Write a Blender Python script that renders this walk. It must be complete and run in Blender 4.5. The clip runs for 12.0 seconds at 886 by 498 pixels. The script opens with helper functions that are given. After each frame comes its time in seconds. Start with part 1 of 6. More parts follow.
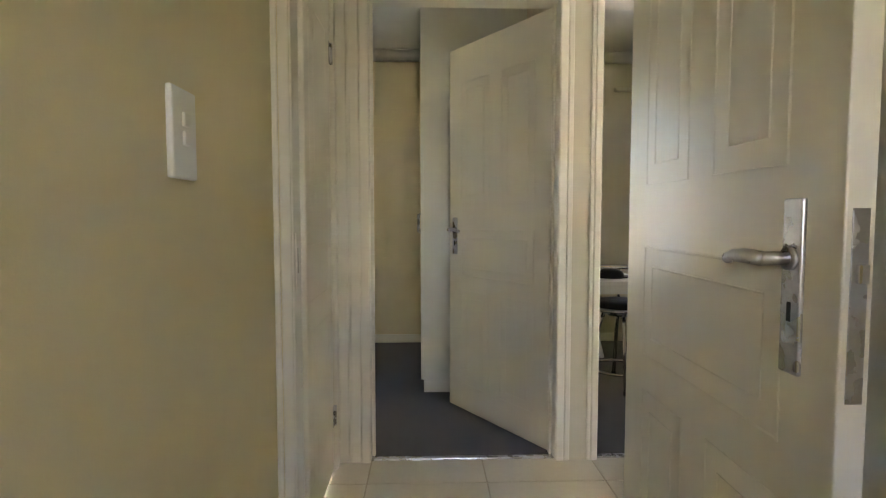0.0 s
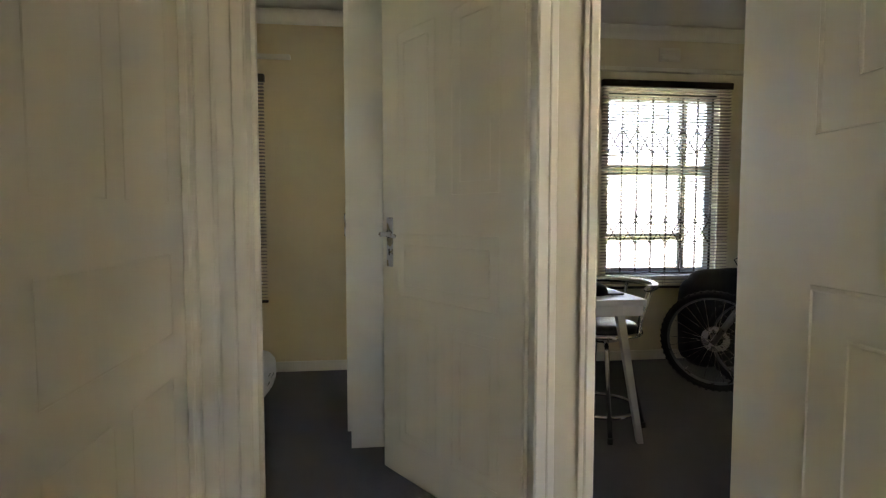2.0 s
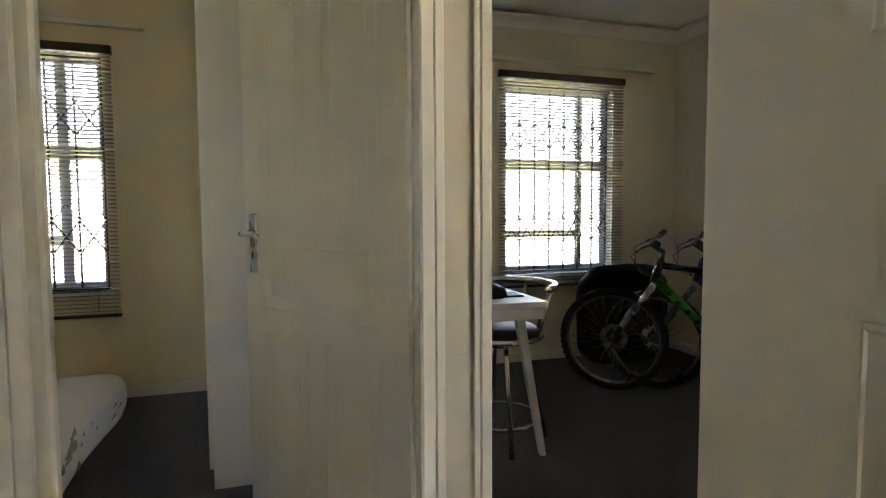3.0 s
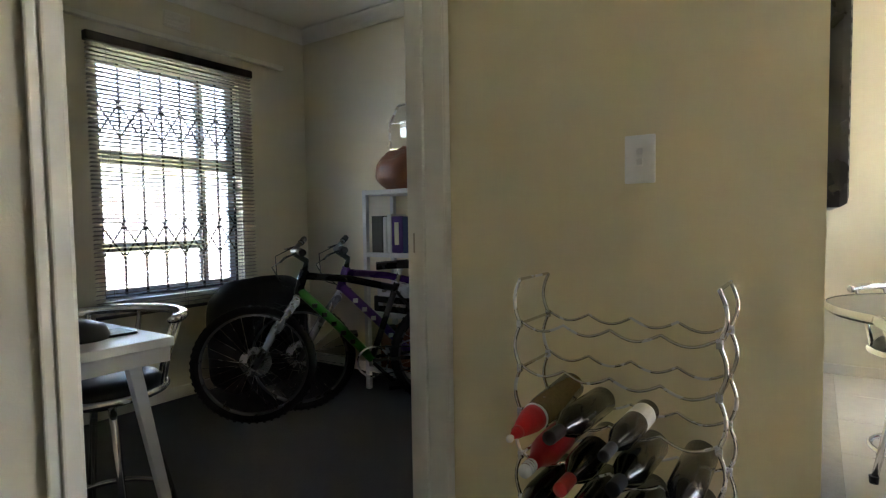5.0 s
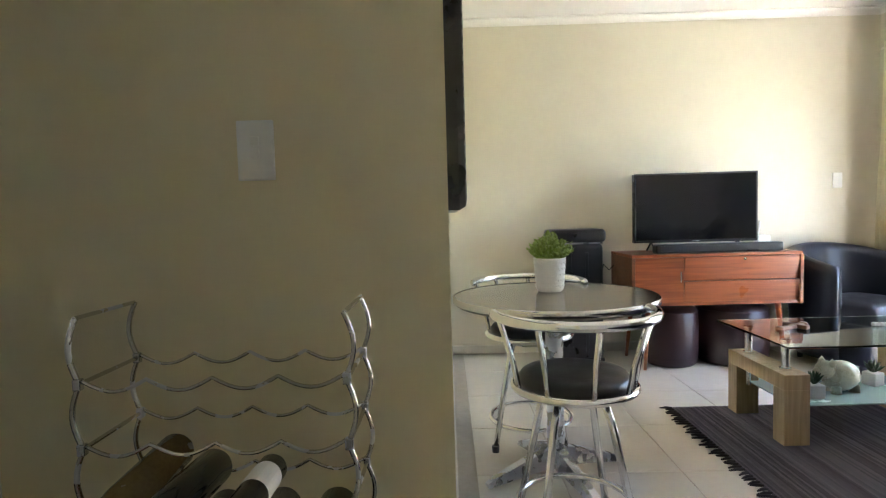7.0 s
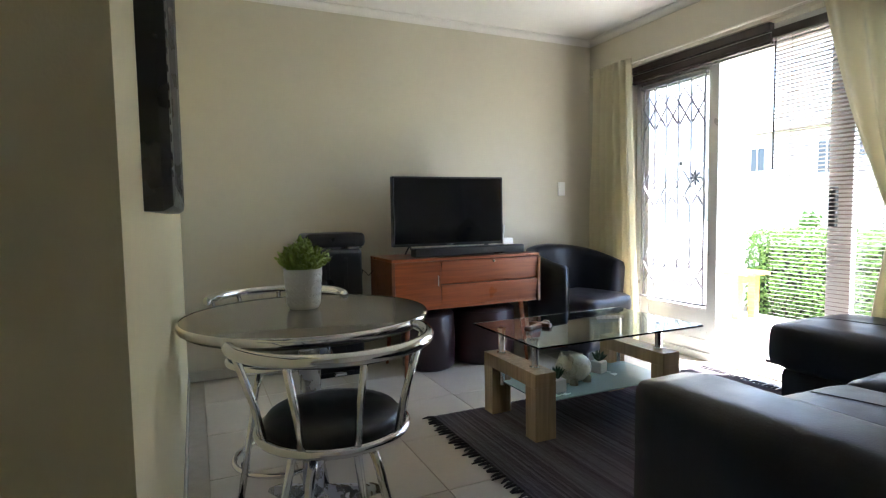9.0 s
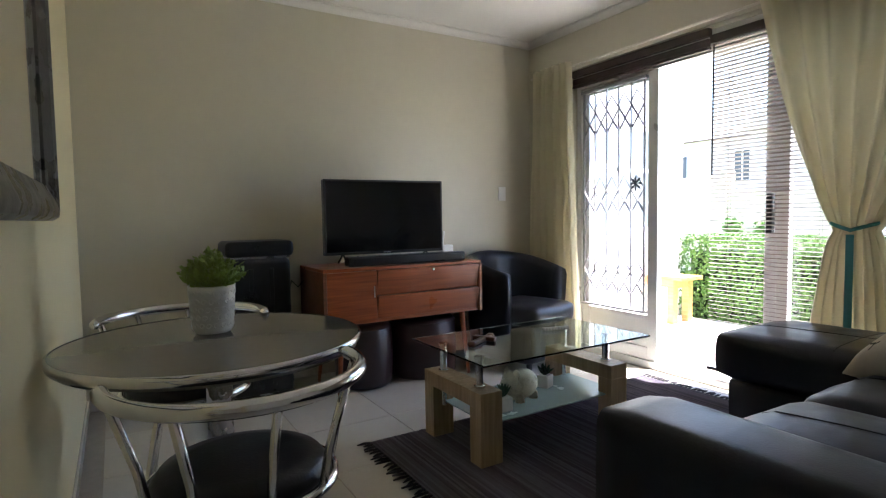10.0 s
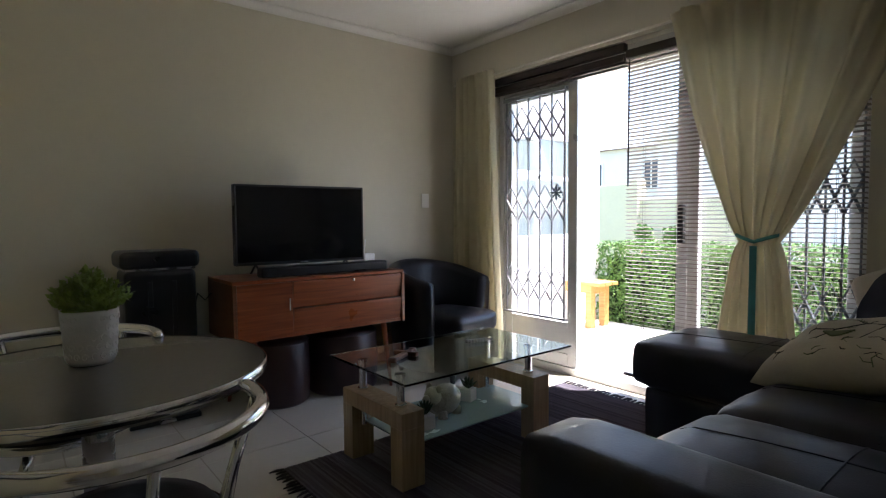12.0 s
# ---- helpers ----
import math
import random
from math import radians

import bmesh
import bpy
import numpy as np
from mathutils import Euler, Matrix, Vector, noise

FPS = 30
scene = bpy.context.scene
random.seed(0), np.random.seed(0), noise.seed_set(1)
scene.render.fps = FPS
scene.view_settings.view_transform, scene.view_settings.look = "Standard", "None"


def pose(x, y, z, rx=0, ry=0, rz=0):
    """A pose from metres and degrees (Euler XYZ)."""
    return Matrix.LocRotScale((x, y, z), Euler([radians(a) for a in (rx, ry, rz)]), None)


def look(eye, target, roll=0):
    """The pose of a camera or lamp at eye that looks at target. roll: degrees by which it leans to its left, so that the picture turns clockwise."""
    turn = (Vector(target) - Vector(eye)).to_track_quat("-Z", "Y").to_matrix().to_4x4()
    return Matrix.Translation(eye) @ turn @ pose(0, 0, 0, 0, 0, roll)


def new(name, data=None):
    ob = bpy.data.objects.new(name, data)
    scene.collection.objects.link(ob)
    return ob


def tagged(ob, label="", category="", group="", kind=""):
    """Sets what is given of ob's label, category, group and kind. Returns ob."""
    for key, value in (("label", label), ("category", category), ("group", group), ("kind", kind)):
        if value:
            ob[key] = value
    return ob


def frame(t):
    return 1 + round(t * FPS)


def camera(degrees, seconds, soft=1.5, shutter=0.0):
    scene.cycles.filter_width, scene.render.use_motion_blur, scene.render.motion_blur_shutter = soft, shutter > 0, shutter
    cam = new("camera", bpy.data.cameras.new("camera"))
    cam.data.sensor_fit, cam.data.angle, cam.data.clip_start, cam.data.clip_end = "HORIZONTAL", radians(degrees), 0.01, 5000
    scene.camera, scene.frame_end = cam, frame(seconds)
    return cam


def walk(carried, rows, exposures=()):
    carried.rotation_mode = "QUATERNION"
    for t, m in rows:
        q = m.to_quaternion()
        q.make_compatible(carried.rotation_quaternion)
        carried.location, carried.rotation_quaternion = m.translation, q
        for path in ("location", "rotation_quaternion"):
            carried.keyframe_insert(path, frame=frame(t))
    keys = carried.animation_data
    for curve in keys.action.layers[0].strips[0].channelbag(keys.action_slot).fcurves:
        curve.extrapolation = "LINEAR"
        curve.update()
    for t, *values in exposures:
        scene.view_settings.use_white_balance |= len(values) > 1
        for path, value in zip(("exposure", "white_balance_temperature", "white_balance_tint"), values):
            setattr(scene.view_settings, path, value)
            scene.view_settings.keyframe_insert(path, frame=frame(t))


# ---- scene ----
cam = camera(78.2, 12.0, soft=1.2)
PATH = [
    (0, (-0.093, -2.429, 1.12), (-0.031, -0.433, 0.999), 0.0),
    (0.5, (-0.087, -2.209, 1.111), (0.014, -0.215, 0.993), -0.2),
    (1, (-0.08, -2.003, 1.112), (0.05, -0.011, 0.996), 0.0),
    (1.5, (-0.058, -1.795, 1.112), (0.12, 0.194, 0.997), 0.2),
    (2, (0.009, -1.617, 1.115), (0.258, 0.364, 0.996), -0.0),
    (2.5, (0.033, -1.426, 1.109), (0.441, 0.529, 0.989), 0.3),
    (2.7, (0.079, -1.392, 1.106), (0.554, 0.547, 0.983), 0.1),
    (4.3, (0.283, -0.996, 1.093), (1.569, 0.533, 0.982), -1.1),
    (4.5, (0.294, -0.964, 1.087), (1.701, 0.453, 0.979), -0.9),
    (5, (0.331, -0.922, 1.081), (1.978, 0.208, 0.979), -0.9),
    (5.5, (0.422, -0.918, 1.073), (2.213, -0.032, 0.975), -1.1),
    (6, (0.519, -0.922, 1.078), (2.427, -0.331, 0.97), -1.4),
    (6.5, (0.571, -0.939, 1.08), (2.541, -0.616, 0.967), -1.5),
    (7, (0.629, -0.936, 1.085), (2.626, -0.916, 0.966), -1.6),
    (7.5, (0.679, -0.915, 1.084), (2.654, -1.207, 0.964), -1.5),
    (7.7, (0.702, -0.918, 1.085), (2.658, -1.311, 0.948), -1.5),
    (9.3, (1.026, -1.046, 1.092), (2.814, -1.935, 0.966), -0.9),
    (9.5, (1.07, -1.066, 1.094), (2.838, -1.992, 0.969), -0.9),
    (10, (1.162, -1.117, 1.094), (2.873, -2.147, 0.976), -0.9),
    (10.5, (1.206, -1.157, 1.116), (2.861, -2.274, 0.989), -0.7),
    (11, (1.237, -1.182, 1.121), (2.847, -2.364, 1.002), -0.7),
    (11.5, (1.245, -1.192, 1.122), (2.823, -2.416, 1.007), -0.6),
    (12, (1.24, -1.191, 1.127), (2.793, -2.447, 1.017), -0.5),
]
EXPOSURES = [(0, 5.75, 7300, 20), (1.0, 5.65, 7300, 20), (2.0, 5.4, 7250, 20), (2.7, 5.35, 7200, 20), (4.3, 5.35, 6900, 18), (5.0, 5.2, 6450, 17), (5.5, 5.0, 6350, 16), (6.0, 5.05, 6400, 16), (6.5, 5.03, 6350, 16), (7.5, 4.55, 6050, 13), (9.3, 3.45, 6000, 13), (10.5, 2.75, 6100, 17), (12, 2.3, 6100, 17)]
walk(cam, [(t, look(eye, target, roll)) for t, eye, target, roll in PATH], EXPOSURES)

# ---- world and sun ----
SUN_ELEVATION, SUN_AZIMUTH = 73.0, 222.0      # azimuth measured clockwise from +y
world = bpy.data.worlds.new("sky")
scene.world = world
world.use_nodes = True
wn = world.node_tree
sky = wn.nodes.new("ShaderNodeTexSky")
sky.sky_type = 'NISHITA'
sky.sun_disc = False
sky.sun_elevation = radians(SUN_ELEVATION)
sky.sun_rotation = radians(SUN_AZIMUTH)
wn.links.new(sky.outputs["Color"], wn.nodes["Background"].inputs["Color"])
wn.nodes["Background"].inputs["Strength"].default_value = 0.15
sun = new("sun", bpy.data.lights.new("sun", 'SUN'))
sun.data.energy, sun.data.angle, sun.data.color = 4.6, radians(0.5), (1.0, 0.95, 0.87)
_d = Vector((math.sin(radians(SUN_AZIMUTH)) * math.cos(radians(SUN_ELEVATION)),
             math.cos(radians(SUN_AZIMUTH)) * math.cos(radians(SUN_ELEVATION)), math.sin(radians(SUN_ELEVATION))))
sun.matrix_world = look(_d * 20, (0, 0, 0))

# added fill lamp, out of view behind the start of the walk, brightens the entry
entry_fill = new("entry_fill", bpy.data.lights.new("entry_fill", 'AREA'))
entry_fill.data.shape, entry_fill.data.size, entry_fill.data.size_y = 'RECTANGLE', 0.27, 0.54
entry_fill.data.energy, entry_fill.data.color = 0.085, (1.0, 0.94, 0.84)
entry_fill.matrix_world = look((0.12, -4.40, 1.56), (0.12, 0, 1.3))
# ---- materials ----
def material(name, color, rough=0.5, metal=0.0, vary=0.08, scale=6.0, bump=0.0, bump_scale=150.0, stretch=(1, 1, 1), spec=0.5,
             island=0.0, per_object=0.0, coat=0.0, sheen=0.0, rough_vary=0.08, transmission=0.0, subsurface=0.0):
    """Principled material whose colour and gloss wander at a coarse and a fine scale."""
    m = bpy.data.materials.new(name)
    m.use_nodes = True
    nt = m.node_tree
    N, L = nt.nodes, nt.links
    b = N["Principled BSDF"]
    b.inputs["Metallic"].default_value = metal
    b.inputs["Specular IOR Level"].default_value = spec
    b.inputs["Coat Weight"].default_value = coat
    b.inputs["Sheen Weight"].default_value = sheen
    b.inputs["Transmission Weight"].default_value = transmission
    tc = N.new("ShaderNodeTexCoord")
    mp = N.new("ShaderNodeMapping")
    mp.inputs["Scale"].default_value = stretch
    L.new(tc.outputs["Object"], mp.inputs["Vector"])
    n1 = N.new("ShaderNodeTexNoise")
    n1.inputs["Scale"].default_value = scale
    n1.inputs["Detail"].default_value = 4
    n2 = N.new("ShaderNodeTexNoise")
    n2.inputs["Scale"].default_value = scale * 9
    n2.inputs["Detail"].default_value = 3
    L.new(mp.outputs[0], n1.inputs["Vector"])
    L.new(mp.outputs[0], n2.inputs["Vector"])
    mix = N.new("ShaderNodeMath")
    mix.operation = 'MULTIPLY_ADD'
    mix.inputs[1].default_value = 0.45
    L.new(n2.outputs["Fac"], mix.inputs[0])
    sc = N.new("ShaderNodeMath")
    sc.operation = 'MULTIPLY'
    sc.inputs[1].default_value = 0.55
    L.new(n1.outputs["Fac"], sc.inputs[0])
    L.new(sc.outputs[0], mix.inputs[2])
    val = mix.outputs[0]
    if island or per_object:
        src = N.new("ShaderNodeNewGeometry").outputs["Random Per Island"] if island else N.new("ShaderNodeObjectInfo").outputs["Random"]
        ad = N.new("ShaderNodeMath")
        ad.operation = 'MULTIPLY_ADD'
        ad.inputs[1].default_value = island or per_object
        L.new(src, ad.inputs[0])
        L.new(val, ad.inputs[2])
        val = ad.outputs[0]
    rm = N.new("ShaderNodeMapRange")
    rm.inputs["From Min"].default_value = 0.25
    rm.inputs["From Max"].default_value = 0.75 + (island or per_object)
    rm.inputs["To Min"].default_value = 1 - vary
    rm.inputs["To Max"].default_value = 1 + vary
    L.new(val, rm.inputs["Value"])
    vm = N.new("ShaderNodeVectorMath")
    vm.operation = 'SCALE'
    vm.inputs[0].default_value = color
    L.new(rm.outputs[0], vm.inputs["Scale"])
    L.new(vm.outputs[0], b.inputs["Base Color"])
    rr = N.new("ShaderNodeMapRange")
    rr.inputs["From Min"].default_value = 0.3
    rr.inputs["From Max"].default_value = 0.7
    rr.inputs["To Min"].default_value = max(0.02, rough - rough_vary)
    rr.inputs["To Max"].default_value = min(1.0, rough + rough_vary)
    L.new(n1.outputs["Fac"], rr.inputs["Value"])
    L.new(rr.outputs[0], b.inputs["Roughness"])
    if bump:
        n3 = N.new("ShaderNodeTexNoise")
        n3.inputs["Scale"].default_value = bump_scale
        n3.inputs["Detail"].default_value = 3
        L.new(mp.outputs[0], n3.inputs["Vector"])
        bp = N.new("ShaderNodeBump")
        bp.inputs["Strength"].default_value = bump
        bp.inputs["Distance"].default_value = 0.004
        L.new(n3.outputs["Fac"], bp.inputs["Height"])
        L.new(bp.outputs[0], b.inputs["Normal"])
    return m


def wood(name, dark, light, axis=1, rough=0.4, scale=3.0, coat=0.0):
    """Planed timber with long streaks of grain along one axis."""
    m = material(name, light, rough, coat=coat)
    nt = m.node_tree
    N, L = nt.nodes, nt.links
    tc = N.new("ShaderNodeTexCoord")
    mp = N.new("ShaderNodeMapping")
    st = [scale * 9.0] * 3
    st[axis] = scale * 0.5
    mp.inputs["Scale"].default_value = st
    L.new(tc.outputs["Object"], mp.inputs["Vector"])
    n = N.new("ShaderNodeTexNoise")
    n.inputs["Scale"].default_value = 1.6
    n.inputs["Detail"].default_value = 6
    n.inputs["Distortion"].default_value = 0.6
    L.new(mp.outputs[0], n.inputs["Vector"])
    cr = N.new("ShaderNodeValToRGB")
    cr.color_ramp.elements[0].position, cr.color_ramp.elements[0].color = 0.32, (*dark, 1)
    cr.color_ramp.elements[1].position, cr.color_ramp.elements[1].color = 0.68, (*light, 1)
    L.new(n.outputs["Fac"], cr.inputs["Fac"])
    L.new(cr.outputs[0], N["Principled BSDF"].inputs["Base Color"])
    bp = N.new("ShaderNodeBump")
    bp.inputs["Strength"].default_value = 0.15
    bp.inputs["Distance"].default_value = 0.002
    L.new(n.outputs["Fac"], bp.inputs["Height"])
    L.new(bp.outputs[0], N["Principled BSDF"].inputs["Normal"])
    return m


def glass_material(name, tint=(0.93, 0.98, 0.96), rough=0.0):
    m = bpy.data.materials.new(name)
    m.use_nodes = True
    b = m.node_tree.nodes["Principled BSDF"]
    b.inputs["Base Color"].default_value = (*tint, 1)
    b.inputs["Roughness"].default_value = rough
    b.inputs["Transmission Weight"].default_value = 1.0
    b.inputs["IOR"].default_value = 1.45
    return m


WALL = material("wall_paint", (0.77, 0.675, 0.425), 0.62, vary=0.035, scale=1.3, bump=0.12, bump_scale=220)
WALL_B = material("wall_paint_bedroom", (0.74, 0.63, 0.42), 0.65, vary=0.035, scale=1.3, bump=0.12, bump_scale=220)
WALL_S = material("wall_paint_study", (0.72, 0.66, 0.53), 0.62, vary=0.035, scale=1.2, bump=0.12, bump_scale=220)
WALL_L = material("wall_paint_living", (0.62, 0.575, 0.455), 0.6, vary=0.035, scale=1.1, bump=0.12, bump_scale=220)
CEIL = material("ceiling_paint", (0.80, 0.78, 0.73), 0.8, vary=0.03, scale=1.5, bump=0.1)
TRIM = material("trim_enamel", (0.78, 0.74, 0.65), 0.36, vary=0.03, scale=4, bump=0.02, bump_scale=60)
DOORW = material("door_enamel", (0.80, 0.76, 0.67), 0.36, vary=0.025, scale=3, bump=0.05, bump_scale=260, stretch=(1, 1, 0.06))
SWITCH = material("switch_plastic", (0.85, 0.84, 0.80), 0.35, vary=0.02)
CHROME = material("chrome", (0.78, 0.78, 0.80), 0.13, 1.0, vary=0.04, scale=12, rough_vary=0.06)
STEEL = material("brushed_steel", (0.55, 0.55, 0.57), 0.28, 1.0, vary=0.08, scale=20)
ALU = material("anodised_aluminium", (0.78, 0.78, 0.78), 0.35, 0.3, vary=0.04, scale=8)
BLACKM = material("black_metal", (0.03, 0.03, 0.032), 0.4, 0.6, vary=0.1)
GATE = material("gate_enamel", (0.17, 0.19, 0.22), 0.45, 0.2, vary=0.1)
CARPET = material("carpet_pile", (0.085, 0.08, 0.085), 0.95, vary=0.55, scale=55, bump=0.9, bump_scale=420, spec=0.1, sheen=0.2)
TILE = material("ceramic_tile", (0.64, 0.60, 0.52), 0.17, vary=0.05, scale=5, per_object=0.10, rough_vary=0.05)
GROUT = material("grout", (0.42, 0.38, 0.31), 0.85, vary=0.15, scale=20)
LEATHER = material("black_leather", (0.012, 0.0125, 0.018), 0.36, vary=0.2, scale=7, bump=0.10, bump_scale=170, rough_vary=0.07)
next(n for n in LEATHER.node_tree.nodes if n.type == "BSDF_PRINCIPLED").inputs["Specular IOR Level"].default_value = 0.33
VINYL = material("black_vinyl", (0.016, 0.015, 0.016), 0.38, vary=0.2, scale=9, bump=0.15, bump_scale=150)
BROWNL = material("brown_leatherette", (0.035, 0.014, 0.014), 0.38, vary=0.2, scale=8, bump=0.2, bump_scale=140)
SCREEN = material("tv_screen", (0.006, 0.006, 0.007), 0.09, vary=0.05)
PLASTIC = material("black_plastic", (0.012, 0.012, 0.013), 0.33, vary=0.1)
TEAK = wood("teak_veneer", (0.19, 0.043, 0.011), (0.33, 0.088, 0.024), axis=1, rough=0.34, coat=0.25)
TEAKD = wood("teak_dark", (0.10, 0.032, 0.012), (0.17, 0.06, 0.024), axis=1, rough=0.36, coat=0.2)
OAK = wood("light_oak", (0.36, 0.25, 0.14), (0.52, 0.38, 0.23), axis=2, rough=0.45)
PINE = wood("bench_pine", (0.42, 0.20, 0.06), (0.58, 0.31, 0.11), axis=0, rough=0.5)
GLASS = glass_material("clear_glass", (0.99, 1.0, 0.995))
GLASS_G = glass_material("table_glass", (0.80, 0.95, 0.90))
GLASS_F = material("frosted_glass", (0.62, 0.80, 0.78), 0.22, vary=0.02, transmission=0.45)
LAMINATE = material("table_laminate", (0.19, 0.175, 0.14), 0.13, vary=0.06, scale=60, rough_vary=0.0)
CURTAIN = material("curtain_cloth", (0.80, 0.745, 0.56), 0.85, vary=0.05, scale=5, bump=0.3, bump_scale=500, sheen=0.3)
# slat colour lightened so that lowered slats look lit
BLIND_LIT = material("blind_slat_lit", (0.20, 0.16, 0.14), 0.4, vary=0.15, scale=6)
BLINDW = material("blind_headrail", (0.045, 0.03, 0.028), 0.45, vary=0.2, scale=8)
FRAMEB = material("mirror_frame", (0.012, 0.012, 0.013), 0.3, vary=0.15, scale=14, bump=0.2, bump_scale=60)
MIRROR = material("mirror_silver", (0.9, 0.9, 0.9), 0.02, 1.0, vary=0.0, rough_vary=0.0)
POT = material("white_ceramic", (0.80, 0.79, 0.76), 0.4, vary=0.03)
LEAF = material("plastic_leaf", (0.27, 0.38, 0.065), 0.45, vary=0.25, scale=30, island=0.5)
TEAL = material("teal_ribbon", (0.08, 0.33, 0.38), 0.6, vary=0.1)


# ---- building helpers ----
def part(name, bm, mat, parent=None, label="", smooth=False):
    me = bpy.data.meshes.new(name)
    bmesh.ops.recalc_face_normals(bm, faces=bm.faces)
    bm.to_mesh(me)
    bm.free()
    if smooth:
        me.shade_smooth()
    me.materials.append(mat)
    ob = new(name, me)
    ob.parent = parent
    if label:
        ob["label"] = label
    return ob


def thing(name, label, category, group="", at=None):
    ob = new(name)
    ob.empty_display_size = 0.1
    if at is not None:
        ob.matrix_basis = at
    return tagged(ob, label, category, group)


def add_box(bm, x0, x1, y0, y1, z0, z1, bevel=0.0, seg=2, m=None):
    vs = [bm.verts.new((x, y, z)) for x in (x0, x1) for y in (y0, y1) for z in (z0, z1)]
    fs = [bm.faces.new([vs[i] for i in q]) for q in ((0, 1, 3, 2), (4, 6, 7, 5), (0, 4, 5, 1), (2, 3, 7, 6), (0, 2, 6, 4), (1, 5, 7, 3))]
    if bevel:
        es = list({e for f in fs for e in f.edges})
        r = bmesh.ops.bevel(bm, geom=es, offset=bevel, segments=seg, profile=0.5, affect='EDGES')
        vs = list({v for f in r["faces"] for v in f.verts} | {v for v in vs if v.is_valid})
    if m is not None:
        bmesh.ops.transform(bm, matrix=m, verts=vs)
    return vs


def box(x0, x1, y0, y1, z0, z1, bevel=0.0, seg=2, m=None):
    bm = bmesh.new()
    add_box(bm, x0, x1, y0, y1, z0, z1, bevel, seg, m)
    return bm


def add_tube(bm, pts, r, sides=8, closed=False, cap=True):
    """A round bar along a line of points; r may be one radius or one for each point."""
    pts = [Vector(p) for p in pts]
    n = len(pts)
    rs = r if isinstance(r, (list, tuple)) else [r] * n
    rings = []
    ref = None
    for i, p in enumerate(pts):
        a = pts[(i - 1) % n] if (closed or i) else p
        b = pts[(i + 1) % n] if (closed or i < n - 1) else p
        d = (b - a).normalized()
        if ref is None:
            ref = d.orthogonal().normalized()
        ref = (ref - d * ref.dot(d))
        ref = ref.normalized() if ref.length > 1e-6 else d.orthogonal().normalized()
        o = d.cross(ref)
        rings.append([bm.verts.new(p + (ref * math.cos(2 * math.pi * k / sides) + o * math.sin(2 * math.pi * k / sides)) * rs[i]) for k in range(sides)])
    for i in range(n if closed else n - 1):
        a, b = rings[i], rings[(i + 1) % n]
        for k in range(sides):
            bm.faces.new((a[k], a[(k + 1) % sides], b[(k + 1) % sides], b[k]))
    if cap and not closed:
        bm.faces.new(rings[0][::-1])
        bm.faces.new(rings[-1])


def tube(pts, r, sides=8, closed=False):
    bm = bmesh.new()
    add_tube(bm, pts, r, sides, closed)
    return bm


def ring_points(cx, cy, z, r, n=40, a0=0.0, a1=2 * math.pi, ry=None):
    full = abs(a1 - a0 - 2 * math.pi) < 1e-6
    m = n if full else n + 1
    return [(cx + r * math.cos(a0 + (a1 - a0) * i / n), cy + (ry or r) * math.sin(a0 + (a1 - a0) * i / n), z) for i in range(m)]


def add_lathe(bm, profile, seg=32, cx=0.0, cy=0.0):
    """A turned solid: profile is a list of (radius, height)."""
    rings = []
    for r, z in profile:
        if r < 1e-5:
            rings.append([bm.verts.new((cx, cy, z))])
        else:
            rings.append([bm.verts.new((cx + r * math.cos(2 * math.pi * k / seg), cy + r * math.sin(2 * math.pi * k / seg), z)) for k in range(seg)])
    for a, b in zip(rings, rings[1:]):
        for k in range(seg):
            j = (k + 1) % seg
            if len(a) == 1 and len(b) == 1:
                continue
            if len(a) == 1:
                bm.faces.new((a[0], b[k], b[j]))
            elif len(b) == 1:
                bm.faces.new((a[k], a[j], b[0]))
            else:
                bm.faces.new((a[k], a[j], b[j], b[k]))


def lathe(profile, seg=32, cx=0.0, cy=0.0):
    bm = bmesh.new()
    add_lathe(bm, profile, seg, cx, cy)
    return bm


def soft_box(x0, x1, y0, y1, z0, z1, r=0.05, puff=0.015, cuts=10, seg=4, seed=1, wrinkle=0.004):
    """An upholstered block: rounded edges, swollen faces, faint wrinkles."""
    bm = bmesh.new()
    add_box(bm, x0, x1, y0, y1, z0, z1)
    bmesh.ops.subdivide_edges(bm, edges=bm.edges[:], cuts=cuts, use_grid_fill=True)
    c = Vector(((x0 + x1) / 2, (y0 + y1) / 2, (z0 + z1) / 2))
    h = Vector(((x1 - x0) / 2, (y1 - y0) / 2, (z1 - z0) / 2))
    for v in bm.verts:
        p = v.co - c
        q = Vector([max(-h[i] + r, min(h[i] - r, p[i])) for i in range(3)])
        d = p - q
        if d.length > 1e-6:
            p = q + d.normalized() * r
        u = [p[i] / h[i] for i in range(3)]
        for i in range(3):
            j, k = (i + 1) % 3, (i + 2) % 3
            if abs(u[i]) > 0.9:
                p[i] += math.copysign(puff * (1 - u[j] ** 2) * (1 - u[k] ** 2), u[i])
        w = noise.noise((p + c) * 7.0 + Vector((seed * 3.1, 0, 0))) * wrinkle
        v.co = c + p + p.normalized() * w
    return bm


def structure(ob, label, category):
    return tagged(ob, label, category, kind="structure")


def translucent(m, amount, color):
    """Lets light soak through a thin cloth."""
    nt = m.node_tree
    out = nt.nodes["Material Output"]
    t = nt.nodes.new("ShaderNodeBsdfTranslucent")
    t.inputs["Color"].default_value = (*color, 1)
    mx = nt.nodes.new("ShaderNodeMixShader")
    mx.inputs["Fac"].default_value = amount
    nt.links.new(nt.nodes["Principled BSDF"].outputs[0], mx.inputs[1])
    nt.links.new(t.outputs[0], mx.inputs[2])
    nt.links.new(mx.outputs[0], out.inputs["Surface"])


